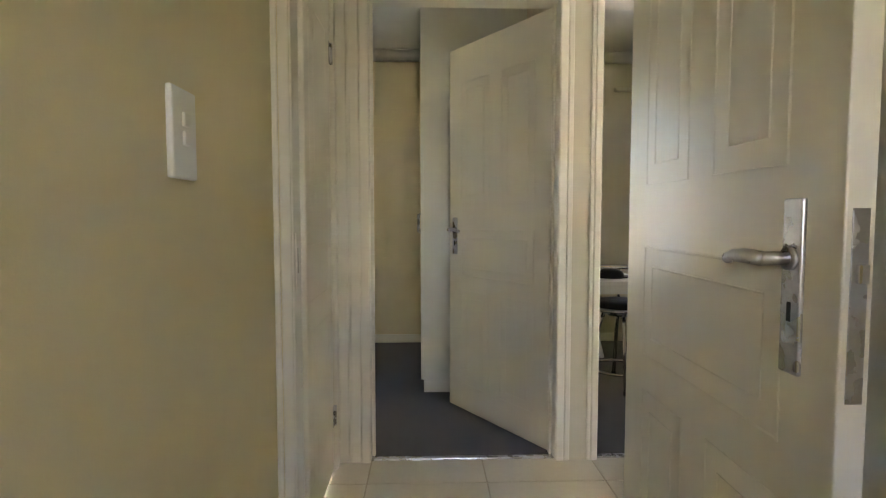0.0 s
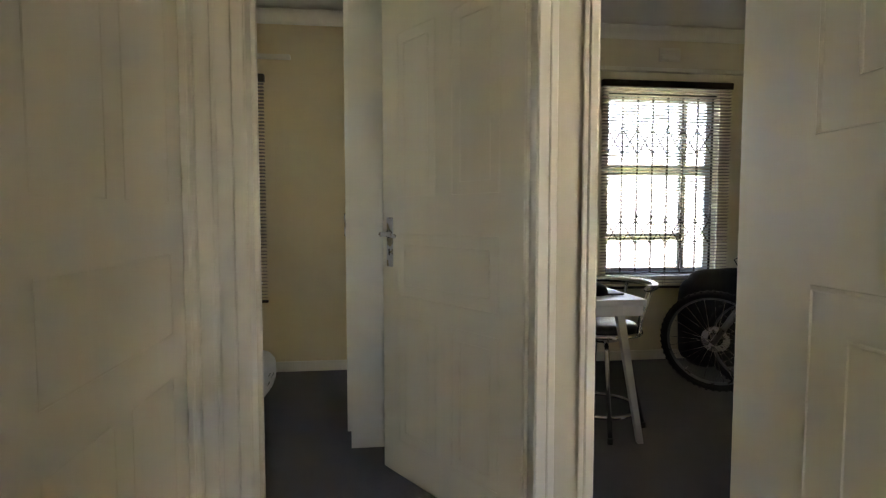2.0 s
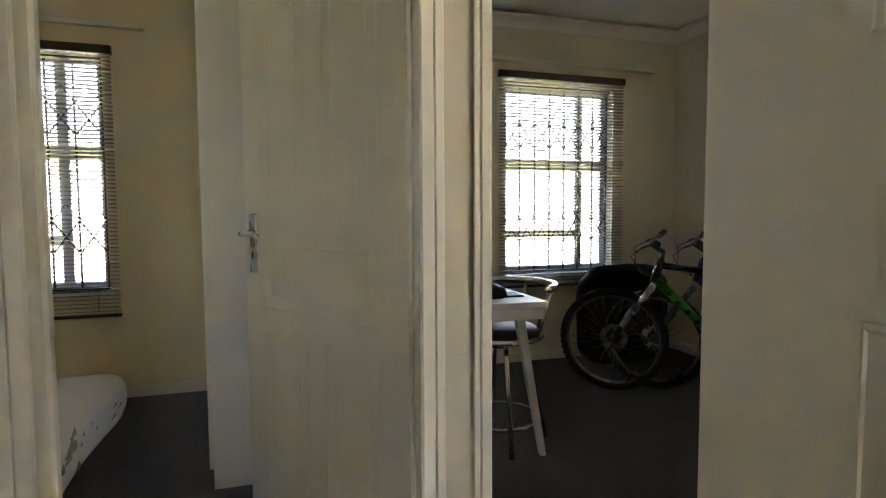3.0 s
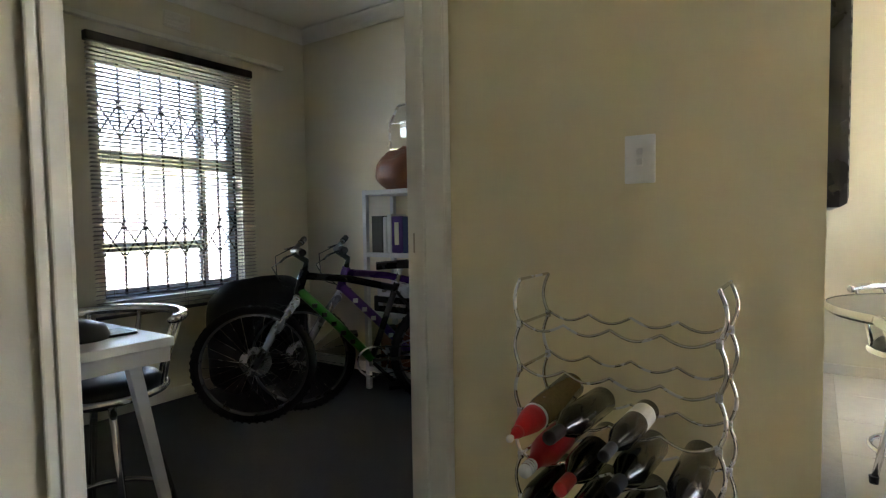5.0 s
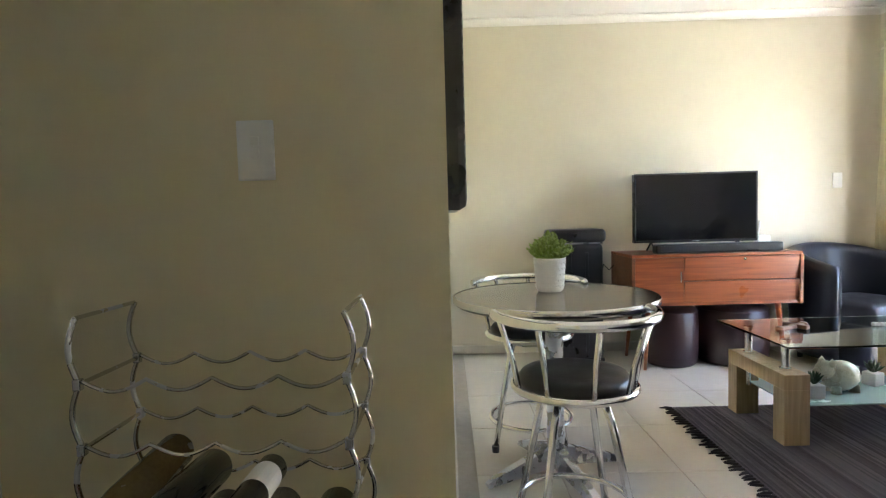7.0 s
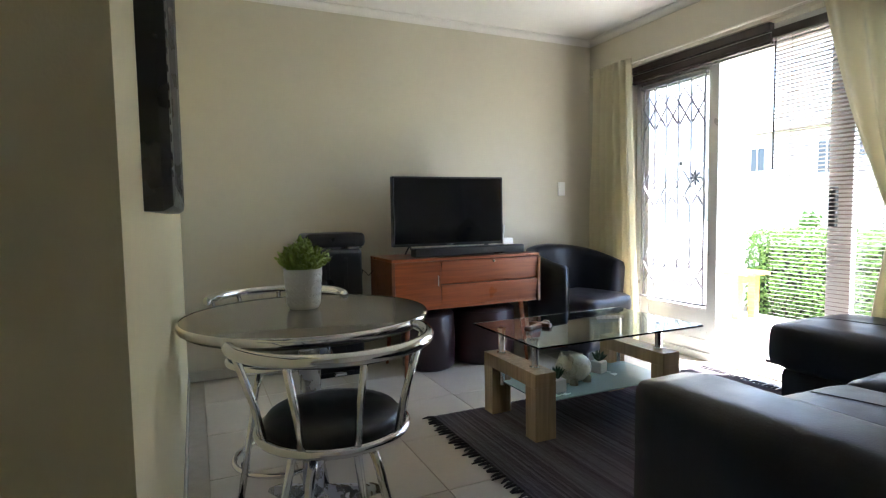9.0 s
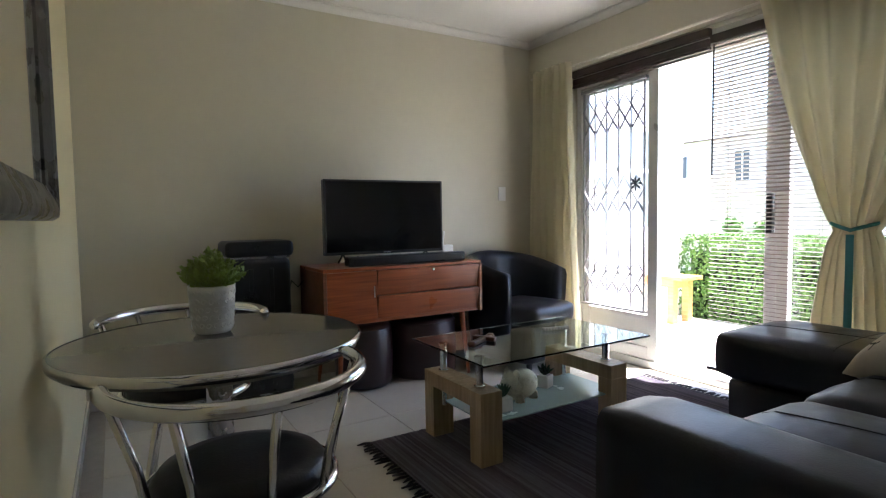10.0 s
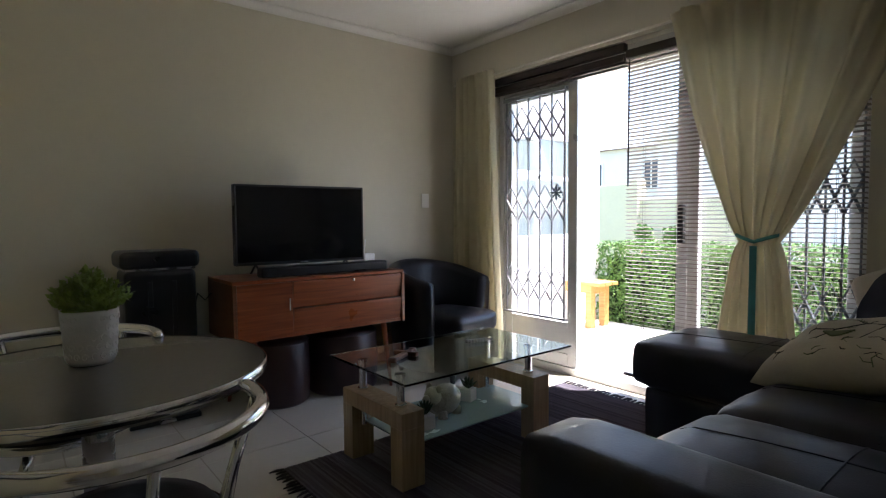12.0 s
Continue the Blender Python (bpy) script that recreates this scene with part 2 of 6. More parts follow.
translucent(CURTAIN, 0.50, (0.86, 0.81, 0.66))
# ---- structure ----
CEILING = 2.56
BED_CEIL = 2.53
T = 0.11
X_TV, Y_S, X_SW, Y_N = 4.86, -4.24, 1.70, -0.938


def wall(name, pieces, mat, label):
    bm = bmesh.new()
    for p in pieces:
        add_box(bm, *p)
    return structure(part(name, bm, mat), label, "wall")


# the wall with the bedroom and study doors
wall("wall_passage", [(-0.62, -0.36, 0, T, 0, CEILING), (1.68, 3.25, 0, T, 0, CEILING),
                      (-0.36, 0.51, 0, T, 2.085, CEILING), (0.674, 1.68, 0, T, 2.085, CEILING)], WALL, "cream painted plaster wall with two door openings")
wall("wall_pier", [(0.51, 0.674, 0, T, 0, CEILING)], WALL_L, "narrow pale cream pier between the two doors")
# the doorway that the walk comes through
EX0, EX1, EY0, EY1 = -0.414, 0.494, -1.16, -1.03
wall("wall_doorway", [(-0.62, EX0, EY0, EY1, 0, CEILING), (EX1, 0.68, EY0, EY1, 0, CEILING), (EX0, EX1, EY0, EY1, 2.085, CEILING)],
     WALL, "cream plaster wall around an open doorway")
# passage side wall with the closed door
wall("wall_passage_side", [(-0.62, -0.5, -0.06, 0, 0, CEILING), (-0.62, -0.5, EY1, -0.86, 0, CEILING), (-0.62, -0.5, -0.86, -0.06, 2.085, CEILING)],
     WALL, "cream painted plaster wall beside a closed door")
wall("wall_entry_side", [(-0.62, -0.445, -4.52, EY0, 0, CEILING)], WALL, "plain cream plaster wall with a light switch")
# partition out of view, white instead of cream to bounce light into the passage
wall("wall_partition", [(0.60, 0.68, Y_S, EY0, 0, CEILING)], CEIL, "unseen partition wall behind the sofa, whitened to bounce light")
# unseen end wall; its opening is added and sized to light the entry
wall("wall_entry_back", [(-0.445, -0.02, -4.52, -4.30, 0, CEILING), (0.26, 0.60, -4.52, -4.30, 0, CEILING), (-0.02, 0.26, -4.52, -4.30, 0, 1.28), (-0.02, 0.26, -4.52, -4.30, 1.84, CEILING)], WALL, "cream end wall out of view, with an opening added to let light in")
# block with the switch, and the living room wall with the mirror
wall("wall_switch", [(X_SW, X_SW + 0.1, Y_N + 0.1, 0, 0, CEILING), (X_SW, X_TV, Y_N, Y_N + 0.1, 0, CEILING)], WALL, "cream plaster wall corner with a light switch")
wall("wall_tv", [(X_TV, X_TV + 0.2, -4.52, Y_N + 0.1, 0, CEILING)], WALL_L, "cream plaster wall behind the television")
DX0, DX1, DTOP = 1.95, 4.38, 2.22
wall("wall_garden", [(0.60, DX0, -4.52, Y_S, 0, CEILING), (DX1, X_TV, -4.52, Y_S, 0, CEILING), (DX0, DX1, -4.52, Y_S, DTOP, CEILING)], WALL_L,
     "cream plaster wall with a wide sliding door opening")
# bedroom and study outer walls
WZ0, WZ1 = 0.66, 2.06
BWX0, BWX1 = -1.84, -0.80
wall("wall_bedroom_back", [(BWX1, 0.58, 2.36, 2.55, 0, BED_CEIL), (-3.2, BWX0, 2.36, 2.55, 0, BED_CEIL), (BWX0, BWX1, 2.36, 2.55, 0, WZ0), (BWX0, BWX1, 2.36, 2.55, WZ1, BED_CEIL)], WALL_B,
     "cream plaster bedroom wall with a window")
wall("wall_bedroom_side", [(-3.2, -3.08, T, 2.36, 0, BED_CEIL)], WALL_B, "plain cream bedroom wall")
wall("wall_bedroom_front", [(-3.08, -0.62, 0, T, 0, BED_CEIL)], WALL_B, "plain cream bedroom wall")
wall("wall_divider", [(0.53, 0.65, T, 2.36, 0, BED_CEIL)], WALL_S, "plain cream wall between bedroom and study")
SWX0, SWX1 = 1.765, 2.67
wall("wall_study_back", [(0.58, SWX0, 2.36, 2.55, 0, BED_CEIL), (SWX1, 3.37, 2.36, 2.55, 0, BED_CEIL), (SWX0, SWX1, 2.36, 2.55, 0, WZ0), (SWX0, SWX1, 2.36, 2.55, WZ1, BED_CEIL)], WALL_S,
     "cream plaster study wall with a barred window")
wall("wall_study_side", [(3.25, 3.37, T, 2.36, 0, BED_CEIL)], WALL_S, "plain cream study wall behind the bicycles")

# ceilings
structure(part("ceiling_living", box(-0.62, X_TV + 0.2, -4.52, 0.0, CEILING, CEILING + 0.1), CEIL), "white painted plaster ceiling", "ceiling")
structure(part("ceiling_rooms", box(-3.2, 3.37, 0.0, 2.55, BED_CEIL + 0.002, BED_CEIL + 0.1), CEIL), "white painted plaster ceiling", "ceiling")


def cornice(name, a, b, inward, z, mat, r=0.085):
    """A coved strip between wall and ceiling from a to b."""
    a, b, n = Vector((*a, 0)), Vector((*b, 0)), Vector((*inward, 0))
    prof = [(0.0, 0.0), (0.0, -r)] + [(r - r * math.cos(t), -r + r * math.sin(t)) for t in [i * math.pi / 2 / 6 for i in range(1, 7)]]
    prof = [(0.0, -0.001), (0.0, -r), (0.008, -r)] + [(0.008 + (r - 0.016) * (1 - math.cos(t)), -r + (r - 0.008) * math.sin(t)) for t in [i * math.pi / 2 / 6 for i in range(1, 7)]] + [(r, -0.008), (r, -0.001)]
    bm = bmesh.new()
    ra = [bm.verts.new((*(a + n * u).xy, z + w)) for u, w in prof]
    rb = [bm.verts.new((*(b + n * u).xy, z + w)) for u, w in prof]
    for i in range(len(prof)):
        j = (i + 1) % len(prof)
        bm.faces.new((ra[i], ra[j], rb[j], rb[i]))
    bm.faces.new(ra[::-1])
    bm.faces.new(rb)
    return structure(part(name, bm, mat), "coved white plaster cornice under the ceiling", "cornice")


cornice("cornice_study_back", (0.65, 2.36), (3.25, 2.36), (0, -1), BED_CEIL, CEIL)
cornice("cornice_study_side", (3.25, T), (3.25, 2.36), (-1, 0), BED_CEIL, CEIL)
cornice("cornice_bedroom_back", (-3.08, 2.36), (0.53, 2.36), (0, -1), BED_CEIL, CEIL)
cornice("cornice_tv", (X_TV, Y_S), (X_TV, Y_N), (-1, 0), CEILING, CEIL, 0.05)
cornice("cornice_garden", (0.69, Y_S), (X_TV, Y_S), (0, 1), CEILING, CEIL, 0.05)


def skirting(name, x0, x1, y0, y1, h=0.075, mat=None):
    return structure(part(name, box(x0, x1, y0, y1, 0.002, h, 0.004), mat or TRIM), "painted skirting board along the wall foot", "skirting")


skirting("baseboard_bedroom", -3.08, -0.13, 2.343, 2.36)
skirting("baseboard_study", 0.65, 3.25, 2.343, 2.36)
skirting("baseboard_study_side", 3.233, 3.25, T, 2.343)
skirting("baseboard_tv", X_TV - 0.012, X_TV, Y_S, Y_N, 0.07, TILE)
skirting("baseboard_mirror", X_SW, X_TV - 0.012, Y_N - 0.012, Y_N, 0.07, TILE)
skirting("baseboard_garden", DX1, X_TV - 0.012, Y_S, Y_S + 0.012, 0.07, TILE)

# floors
structure(part("floor_carpet", box(-3.2, 3.37, 0.03, 2.55, -0.1, 0.0), CARPET), "dark grey speckled loop pile carpet", "floor")
floor_tiled = structure(part("floor_tiled", box(-0.62, X_TV + 0.2, -4.52, 0.03, -0.1, -0.004), GROUT), "glossy cream ceramic floor tiles with grey grout", "floor")


def door_frame(name, axis, a0, a1, depth0, depth1, top=2.085, face=0.05, proud=0.014, label="fluted white enamelled steel door frame"):
    """Pressed frame round an opening from a0 to a1 along an axis; depth0..depth1 is the wall."""
    bm = bmesh.new()
    d0, d1 = depth0 - proud, depth1 + proud

    def bx(u0, u1, v0, v1, z0, z1, b=0.004):
        if axis == 'x':
            add_box(bm, u0, u1, v0, v1, z0, z1, b)
        else:
            add_box(bm, v0, v1, u0, u1, z0, z1, b)
    t = 0.016
    for s, a in ((1, a0), (-1, a1)):
        e0, e1 = sorted((a, a + s * t))
        bx(e0, e1, d0, d1, 0.002, top - t)
        m0, m1 = sorted((a + s * t, a + s * (t + 0.014)))
        bx(m0, m1, (d0 + d1) / 2 - 0.002, d1 - 0.045, 0.002, top - t)
        for v in ((d0 - 0.004, d0 + 0.006), (d1 - 0.006, d1 + 0.004)):
            f0, f1 = sorted((a + s * (t - 0.004), a - s * face * 0.45))
            bx(f0, f1, v[0], v[1], 0.002, top + face * 0.4)
            f0, f1 = sorted((a - s * face * 0.52, a - s * face))
            bx(f0, f1, v[0] + 0.003, v[1], 0.002, top + face)
    bx(a0, a1, d0, d1, top - t, top)
    for v in ((d0 - 0.004, d0 + 0.006), (d1 - 0.006, d1 + 0.004)):
        bx(a0 - face * 0.45, a1 + face * 0.45, v[0], v[1], top - 0.012, top + face * 0.45)
        bx(a0 - face, a1 + face, v[0] + 0.003, v[1], top + face * 0.52, top + face)
    return structure(part(name, bm, TRIM), label, "door frame")


structure(part("trim_corner", (lambda bm: ([add_box(bm, -0.488 + 0.056 * i, -0.440 + 0.056 * i, -0.016, 0.0, 0.002, 2.13, 0.008) for i in range(2)],
                                          add_box(bm, -0.5, -0.38, -0.006, -0.0005, 0.002, 2.13), bm)[-1])(bmesh.new()), TRIM),
          "fluted white door trim in the passage corner", "trim")
door_frame("door_frame_bedroom", 'x', -0.36, 0.51, 0, T)
door_frame("door_frame_study", 'x', 0.674, 1.68, 0, T, face=0.036)
door_frame("door_frame_entry", 'x', EX0, EX1, EY0, EY1, proud=0.004, face=0.03)
door_frame("door_frame_side", 'y', -0.86, -0.06, -0.62, -0.5)


def cyl(bm, p0, p1, r, sides=14):
    add_tube(bm, [p0, p1], r, sides)


def lever_handle(parent, w, y, side, z=1.02, plate=0.21):
    """Long plate, lever and keyhole on one face of a leaf; w runs from the hinge."""
    f = y + side * 0.0
    h = part("handle", box(w - 0.021, w + 0.021, min(f, f + side * 0.008), max(f, f + side * 0.008), z - plate * 0.66, z + plate * 0.34, 0.003), STEEL, parent, "satin steel lever handle on a long plate")
    bm = bmesh.new()
    cyl(bm, (w, f + side * 0.006, z), (w, f + side * 0.05, z), 0.010)
    add_tube(bm, [(w, f + side * 0.05, z), (w - 0.03, f + side * 0.055, z + 0.002), (w - 0.065, f + side * 0.052, z), (w - 0.095, f + side * 0.046, z - 0.006)], [0.011, 0.011, 0.010, 0.009], 12)
    add_tube(bm, [(w, f + side * 0.006, z), (w, f + side * 0.014, z)], 0.017, 14)
    part("lever", bm, STEEL, h, smooth=True)
    part("keyhole", box(w - 0.004, w + 0.004, min(f + side * 0.006, f + side * 0.0095), max(f + side * 0.006, f + side * 0.0095), z - 0.09, z - 0.062, 0.001), BLACKM, h)
    return h


def panel_door(name, label, at, width=0.82, height=2.062, thick=0.04, lock_edge=False):
    """Moulded hollow-core leaf: hinge at x=0, leaf along +x, faces at y=0 and y=-thick."""
    d = thing(name, label, "door", at=at)
    part("leaf", box(0, width, -thick, 0, 0.008, height, 0.003), DOORW, d)
    for side, y in ((1, 0.0), (-1, -thick)):
        def ridge(x0, x1, z0, z1, r=0.0044):
            part("moulding", tube([(x0, y - side * (r - 0.002), z0), (x1, y - side * (r - 0.002), z0), (x1, y - side * (r - 0.002), z1), (x0, y - side * (r - 0.002), z1)], r, 8, True), DOORW, d)
        a, b, c, e = 0.115, width / 2 - 0.05, width / 2 + 0.05, width - 0.115
        for x0, x1, z0, z1 in ((a, b, 1.195, 1.86), (c, e, 1.195, 1.86), (a, e, 0.785, 1.045), (a, b, 0.16, 0.70), (c, e, 0.16, 0.70)):
            ridge(x0, x1, z0, z1)
            ridge(x0 + 0.045, x1 - 0.045, z0 + 0.045, z1 - 0.045, 0.0028)
        lever_handle(d, width - (0.088 if lock_edge else 0.06), y, side, z=1.06 if lock_edge else 1.04, plate=0.25 if lock_edge else 0.21)
    if lock_edge:
        part("lock_plate", box(width, width + 0.002, -thick / 2 - 0.011, -thick / 2 + 0.011, 0.88, 1.13, 0.0005), STEEL, d, "steel lock face in the door edge")
        part("latch", box(width + 0.002, width + 0.012, -thick / 2 - 0.006, -thick / 2 + 0.006, 1.035, 1.06, 0.002), CHROME, d)
    for z in (0.25, 1.80):
        part("hinge", tube([(0.0, 0.006, z - 0.045), (0.0, 0.006, z + 0.045)], 0.006, 10), TRIM, d)
    return d


# bedroom door swings into the bedroom, entry door into the entry room
BED_A = math.degrees(math.atan2(0.694, -0.441))
panel_door("bedroom_door", "white moulded panel door standing open into a bedroom", pose(0.485, 0.075, 0, 0, 0, BED_A))
panel_door("entry_door", "white moulded panel door swung fully open", pose(0.477, -1.018, 0, 0, 0, -90.5), width=0.745, lock_edge=True)
side_door = thing("closet_door", "plain white door, closed in the passage", "door", at=pose(-0.527, -0.079, 0, 0, 0, -90))
part("leaf", box(0.011, 0.76, -0.04, 0.03, 0.012, 2.064, 0.003), DOORW, side_door)
for x0, x1, z0, z1 in ((0.11, 0.345, 1.15, 1.86), (0.425, 0.66, 1.15, 1.86), (0.11, 0.66, 0.82, 1.02), (0.11, 0.345, 0.16, 0.71), (0.425, 0.66, 0.16, 0.71)):
    part("moulding", tube([(x0, 0.0265, z0), (x1, 0.0265, z0), (x1, 0.0265, z1), (x0, 0.0265, z1)], 0.0048, 8, True), DOORW, side_door)
for z in (0.25, 1.80):
    part("hinge", tube([(-0.002, 0.036, z - 0.045), (-0.002, 0.036, z + 0.045)], 0.006, 10), STEEL, side_door)
    part("hinge_leaf", box(0.001, 0.03, 0.03, 0.033, z - 0.045, z + 0.045), STEEL, side_door)
for nm, xx, yy in (("strike_plate_study", 1.664, 0.098), ("strike_plate_entry", -0.398, -1.135)):
    s = 1 if xx < 0 else -1
    bm = box(min(xx, xx + s * 0.002), max(xx, xx + s * 0.002), yy - 0.012, yy + 0.012, 0.94, 1.08, 0.0006)
    structure(part(nm, bm, TRIM), "painted steel strike plate in the door jamb", "strike plate")
    bm = box(min(xx, xx + s * 0.003), max(xx, xx + s * 0.003), yy - 0.003, yy + 0.003, 0.985, 1.045)
    structure(part(nm + "_slot", bm, GROUT), "dark latch slot in the strike plate", "strike plate")
structure(part("threshold_bedroom", box(-0.344, 0.494, 0.015, 0.045, -0.002, 0.007, 0.003), STEEL), "metal threshold strip between tile and carpet", "threshold")
structure(part("threshold_study", box(0.69, 1.664, 0.015, 0.045, -0.002, 0.007, 0.003), STEEL), "metal threshold strip between tile and carpet", "threshold")


def wall_switch(label, m):
    s = thing("light_switch", label, "light switch", at=m)
    part("plate", box(-0.036, 0.036, -0.009, 0, -0.058, 0.058, 0.003), SWITCH, s)
    for z in (0.018, -0.006):
        part("rocker", box(-0.008, 0.008, -0.0125, -0.008, z - 0.009, z + 0.009, 0.0015), SWITCH, s)
    return s


wall_switch("white plastic light switch on the plaster wall", pose(X_SW, -0.567, 1.223, 0, 0, -90))
wall_switch("white plastic light switch on the plaster wall", pose(-0.445, -1.634, 1.236, 0, 0, 90) @ Matrix.Scale(1.1, 4))
wall_switch("white plastic light switch beside the curtain", pose(X_TV, -3.93, 1.279, 0, 0, -90))
# ---- living room ----
def bar_stool(m, label):
    """Chrome stool: ring-footed legs, round padded seat, hoop back open to -y's far side; back is towards -x."""
    s = thing("bar_stool", label, "stool", "chrome stools", at=m)
    part("seat", lathe([(0.0, 0.515), (0.17, 0.515), (0.185, 0.525), (0.186, 0.545), (0.172, 0.562), (0.13, 0.570), (0.0, 0.574)], 36), VINYL, s, "round black vinyl seat pad", smooth=True)
    part("seat_rim", tube(ring_points(0, 0, 0.520, 0.197, 44), 0.013, 10, True), CHROME, s, smooth=True)
    part("swivel", lathe([(0.0, 0.47), (0.09, 0.47), (0.12, 0.50), (0.12, 0.514), (0.0, 0.514)], 24), STEEL, s)
    for k in range(4):
        a = math.radians(45 + 90 * k)
        c, sn = math.cos(a), math.sin(a)
        leg = part("leg", tube([(0.10 * c, 0.10 * sn, 0.495), (0.13 * c, 0.13 * sn, 0.42), (0.225 * c, 0.225 * sn, 0.022)], 0.0125, 10), CHROME, s, smooth=True)
        part("foot_cap", lathe([(0.0, 0.0), (0.016, 0.0), (0.018, 0.03), (0.0, 0.032)], 12, 0.228 * c, 0.228 * sn), PLASTIC, leg, "black rubber foot")
    part("foot_ring", tube(ring_points(0, 0, 0.115, 0.19, 44), 0.0105, 10, True), CHROME, s, smooth=True)
    a0, a1 = math.radians(82), math.radians(278)
    pts = []
    for i in range(29):
        a = a0 + (a1 - a0) * i / 28
        pts.append((0.262 * math.cos(a), 0.262 * math.sin(a), 0.762))
    part("backrest", tube(pts, [0.010] + [0.0165] * 27 + [0.010], 12), CHROME, s, "curved chrome back rail", smooth=True)
    for k in range(5):
        a = math.radians(100 + 40 * k)
        c, sn = math.cos(a), math.sin(a)
        part("back_rod", tube([(0.195 * c, 0.195 * sn, 0.525), (0.212 * c, 0.212 * sn, 0.61), (0.258 * c, 0.258 * sn, 0.757)], 0.0095, 8), CHROME, s, smooth=True)
    return s


bar_stool(pose(2.41, -1.34, 0, 0, 0, 4), "chrome stool with black round seat tucked at the cafe table")
bar_stool(pose(3.21, -1.31, 0, 0, 0, 172), "chrome stool with black round seat behind the cafe table")

ct = thing("cafe_table", "round cafe table with grey laminate top and metal edge band", "table", at=pose(2.845, -1.36, 0, 0, 0, 20))
part("tabletop", lathe([(0.0, 0.722), (0.398, 0.722), (0.405, 0.730), (0.405, 0.755), (0.0, 0.755)], 64), LAMINATE, ct)
part("edge_band", lathe([(0.4055, 0.731), (0.4105, 0.732), (0.4115, 0.744), (0.4105, 0.7555), (0.4055, 0.757)], 64), CHROME, ct, "polished metal edge band", smooth=True)
part("column", lathe([(0.0, 0.05), (0.055, 0.05), (0.045, 0.09), (0.036, 0.11), (0.036, 0.70), (0.10, 0.715), (0.10, 0.722), (0.0, 0.722)], 24), STEEL, ct, smooth=True)
for k in range(4):
    bm = bmesh.new()
    prof = [(0.03, 0.035, 0.05, 0.125), (0.14, 0.030, 0.035, 0.09), (0.27, 0.024, 0.015, 0.045), (0.315, 0.020, 0.008, 0.022)]
    rings = []
    for r, w, z0, z1 in prof:
        rings.append([bm.verts.new(p) for p in ((r, -w, z0), (r, w, z0), (r, w * 0.6, z1), (r, -w * 0.6, z1))])
    for p, q in zip(rings, rings[1:]):
        for i in range(4):
            bm.faces.new((p[i], p[(i + 1) % 4], q[(i + 1) % 4], q[i]))
    bm.faces.new(rings[0][::-1])
    bm.faces.new(rings[-1])
    bmesh.ops.transform(bm, matrix=Matrix.Rotation(math.radians(90 * k), 4, 'Z'), verts=bm.verts)
    part("foot", bm, STEEL, ct, "cast aluminium foot")

# potted plant
plant = thing("potted_plant", "small green artificial plant in a white embossed pot", "plant", at=pose(2.93, -1.362, 0.758) @ Matrix.Diagonal((1.03, 1.03, 1.09, 1)))
part("pot", lathe([(0.0, 0.0), (0.048, 0.0), (0.056, 0.012), (0.065, 0.125), (0.066, 0.13), (0.060, 0.13), (0.058, 0.115), (0.0, 0.115)], 40), POT, plant, smooth=True)
bm = bmesh.new()
for row in range(5):
    z = 0.022 + 0.022 * row
    r = 0.0553 + 0.080 * z
    for i in range(18):
        a0 = 2 * math.pi * (i + 0.5 * (row % 2)) / 18
        turns = 10 if (i + row) % 3 else 7
        add_tube(bm, [(r * math.cos(a0 + 0.15 * (1 - k / 14) * math.cos(2 * math.pi * k / 9)), r * math.sin(a0 + 0.15 * (1 - k / 14) * math.cos(2 * math.pi * k / 9)), z + 0.0095 * (1 - k / 14) * math.sin(2 * math.pi * k / 9)) for k in range(turns)], 0.0016, 4)
tagged(part("relief", bm, POT, plant), kind="stuff")
bm = bmesh.new()
rnd = random.Random(5)
for i in range(300):
    a, tilt = rnd.uniform(0, 2 * math.pi), rnd.uniform(0, 1.0)
    ln = rnd.uniform(0.075, 0.115) * (1 - 0.27 * tilt)
    d = Vector((math.sin(tilt) * math.cos(a), math.sin(tilt) * math.sin(a), math.cos(tilt)))
    base = Vector((d.x * 0.03, d.y * 0.03, 0.108))
    tip = base + d * ln
    add_tube(bm, [base, base.lerp(tip, 0.5), tip], 0.0012, 4)
    for k in range(14):
        f = 0.35 + 0.65 * k / 13
        p = base.lerp(tip, f)
        o = Vector((rnd.uniform(-1, 1), rnd.uniform(-1, 1), rnd.uniform(-0.3, 1))).normalized()
        s = d.cross(o).normalized() * 0.0052
        e = p + (o + d * 0.4) * rnd.uniform(0.011, 0.018)
        m_ = p.lerp(e, 0.5)
        bm.faces.new([bm.verts.new(q) for q in (p, m_ + s, e, m_ - s)])
tagged(part("foliage", bm, LEAF, plant, "dense small green leaves"), kind="stuff")

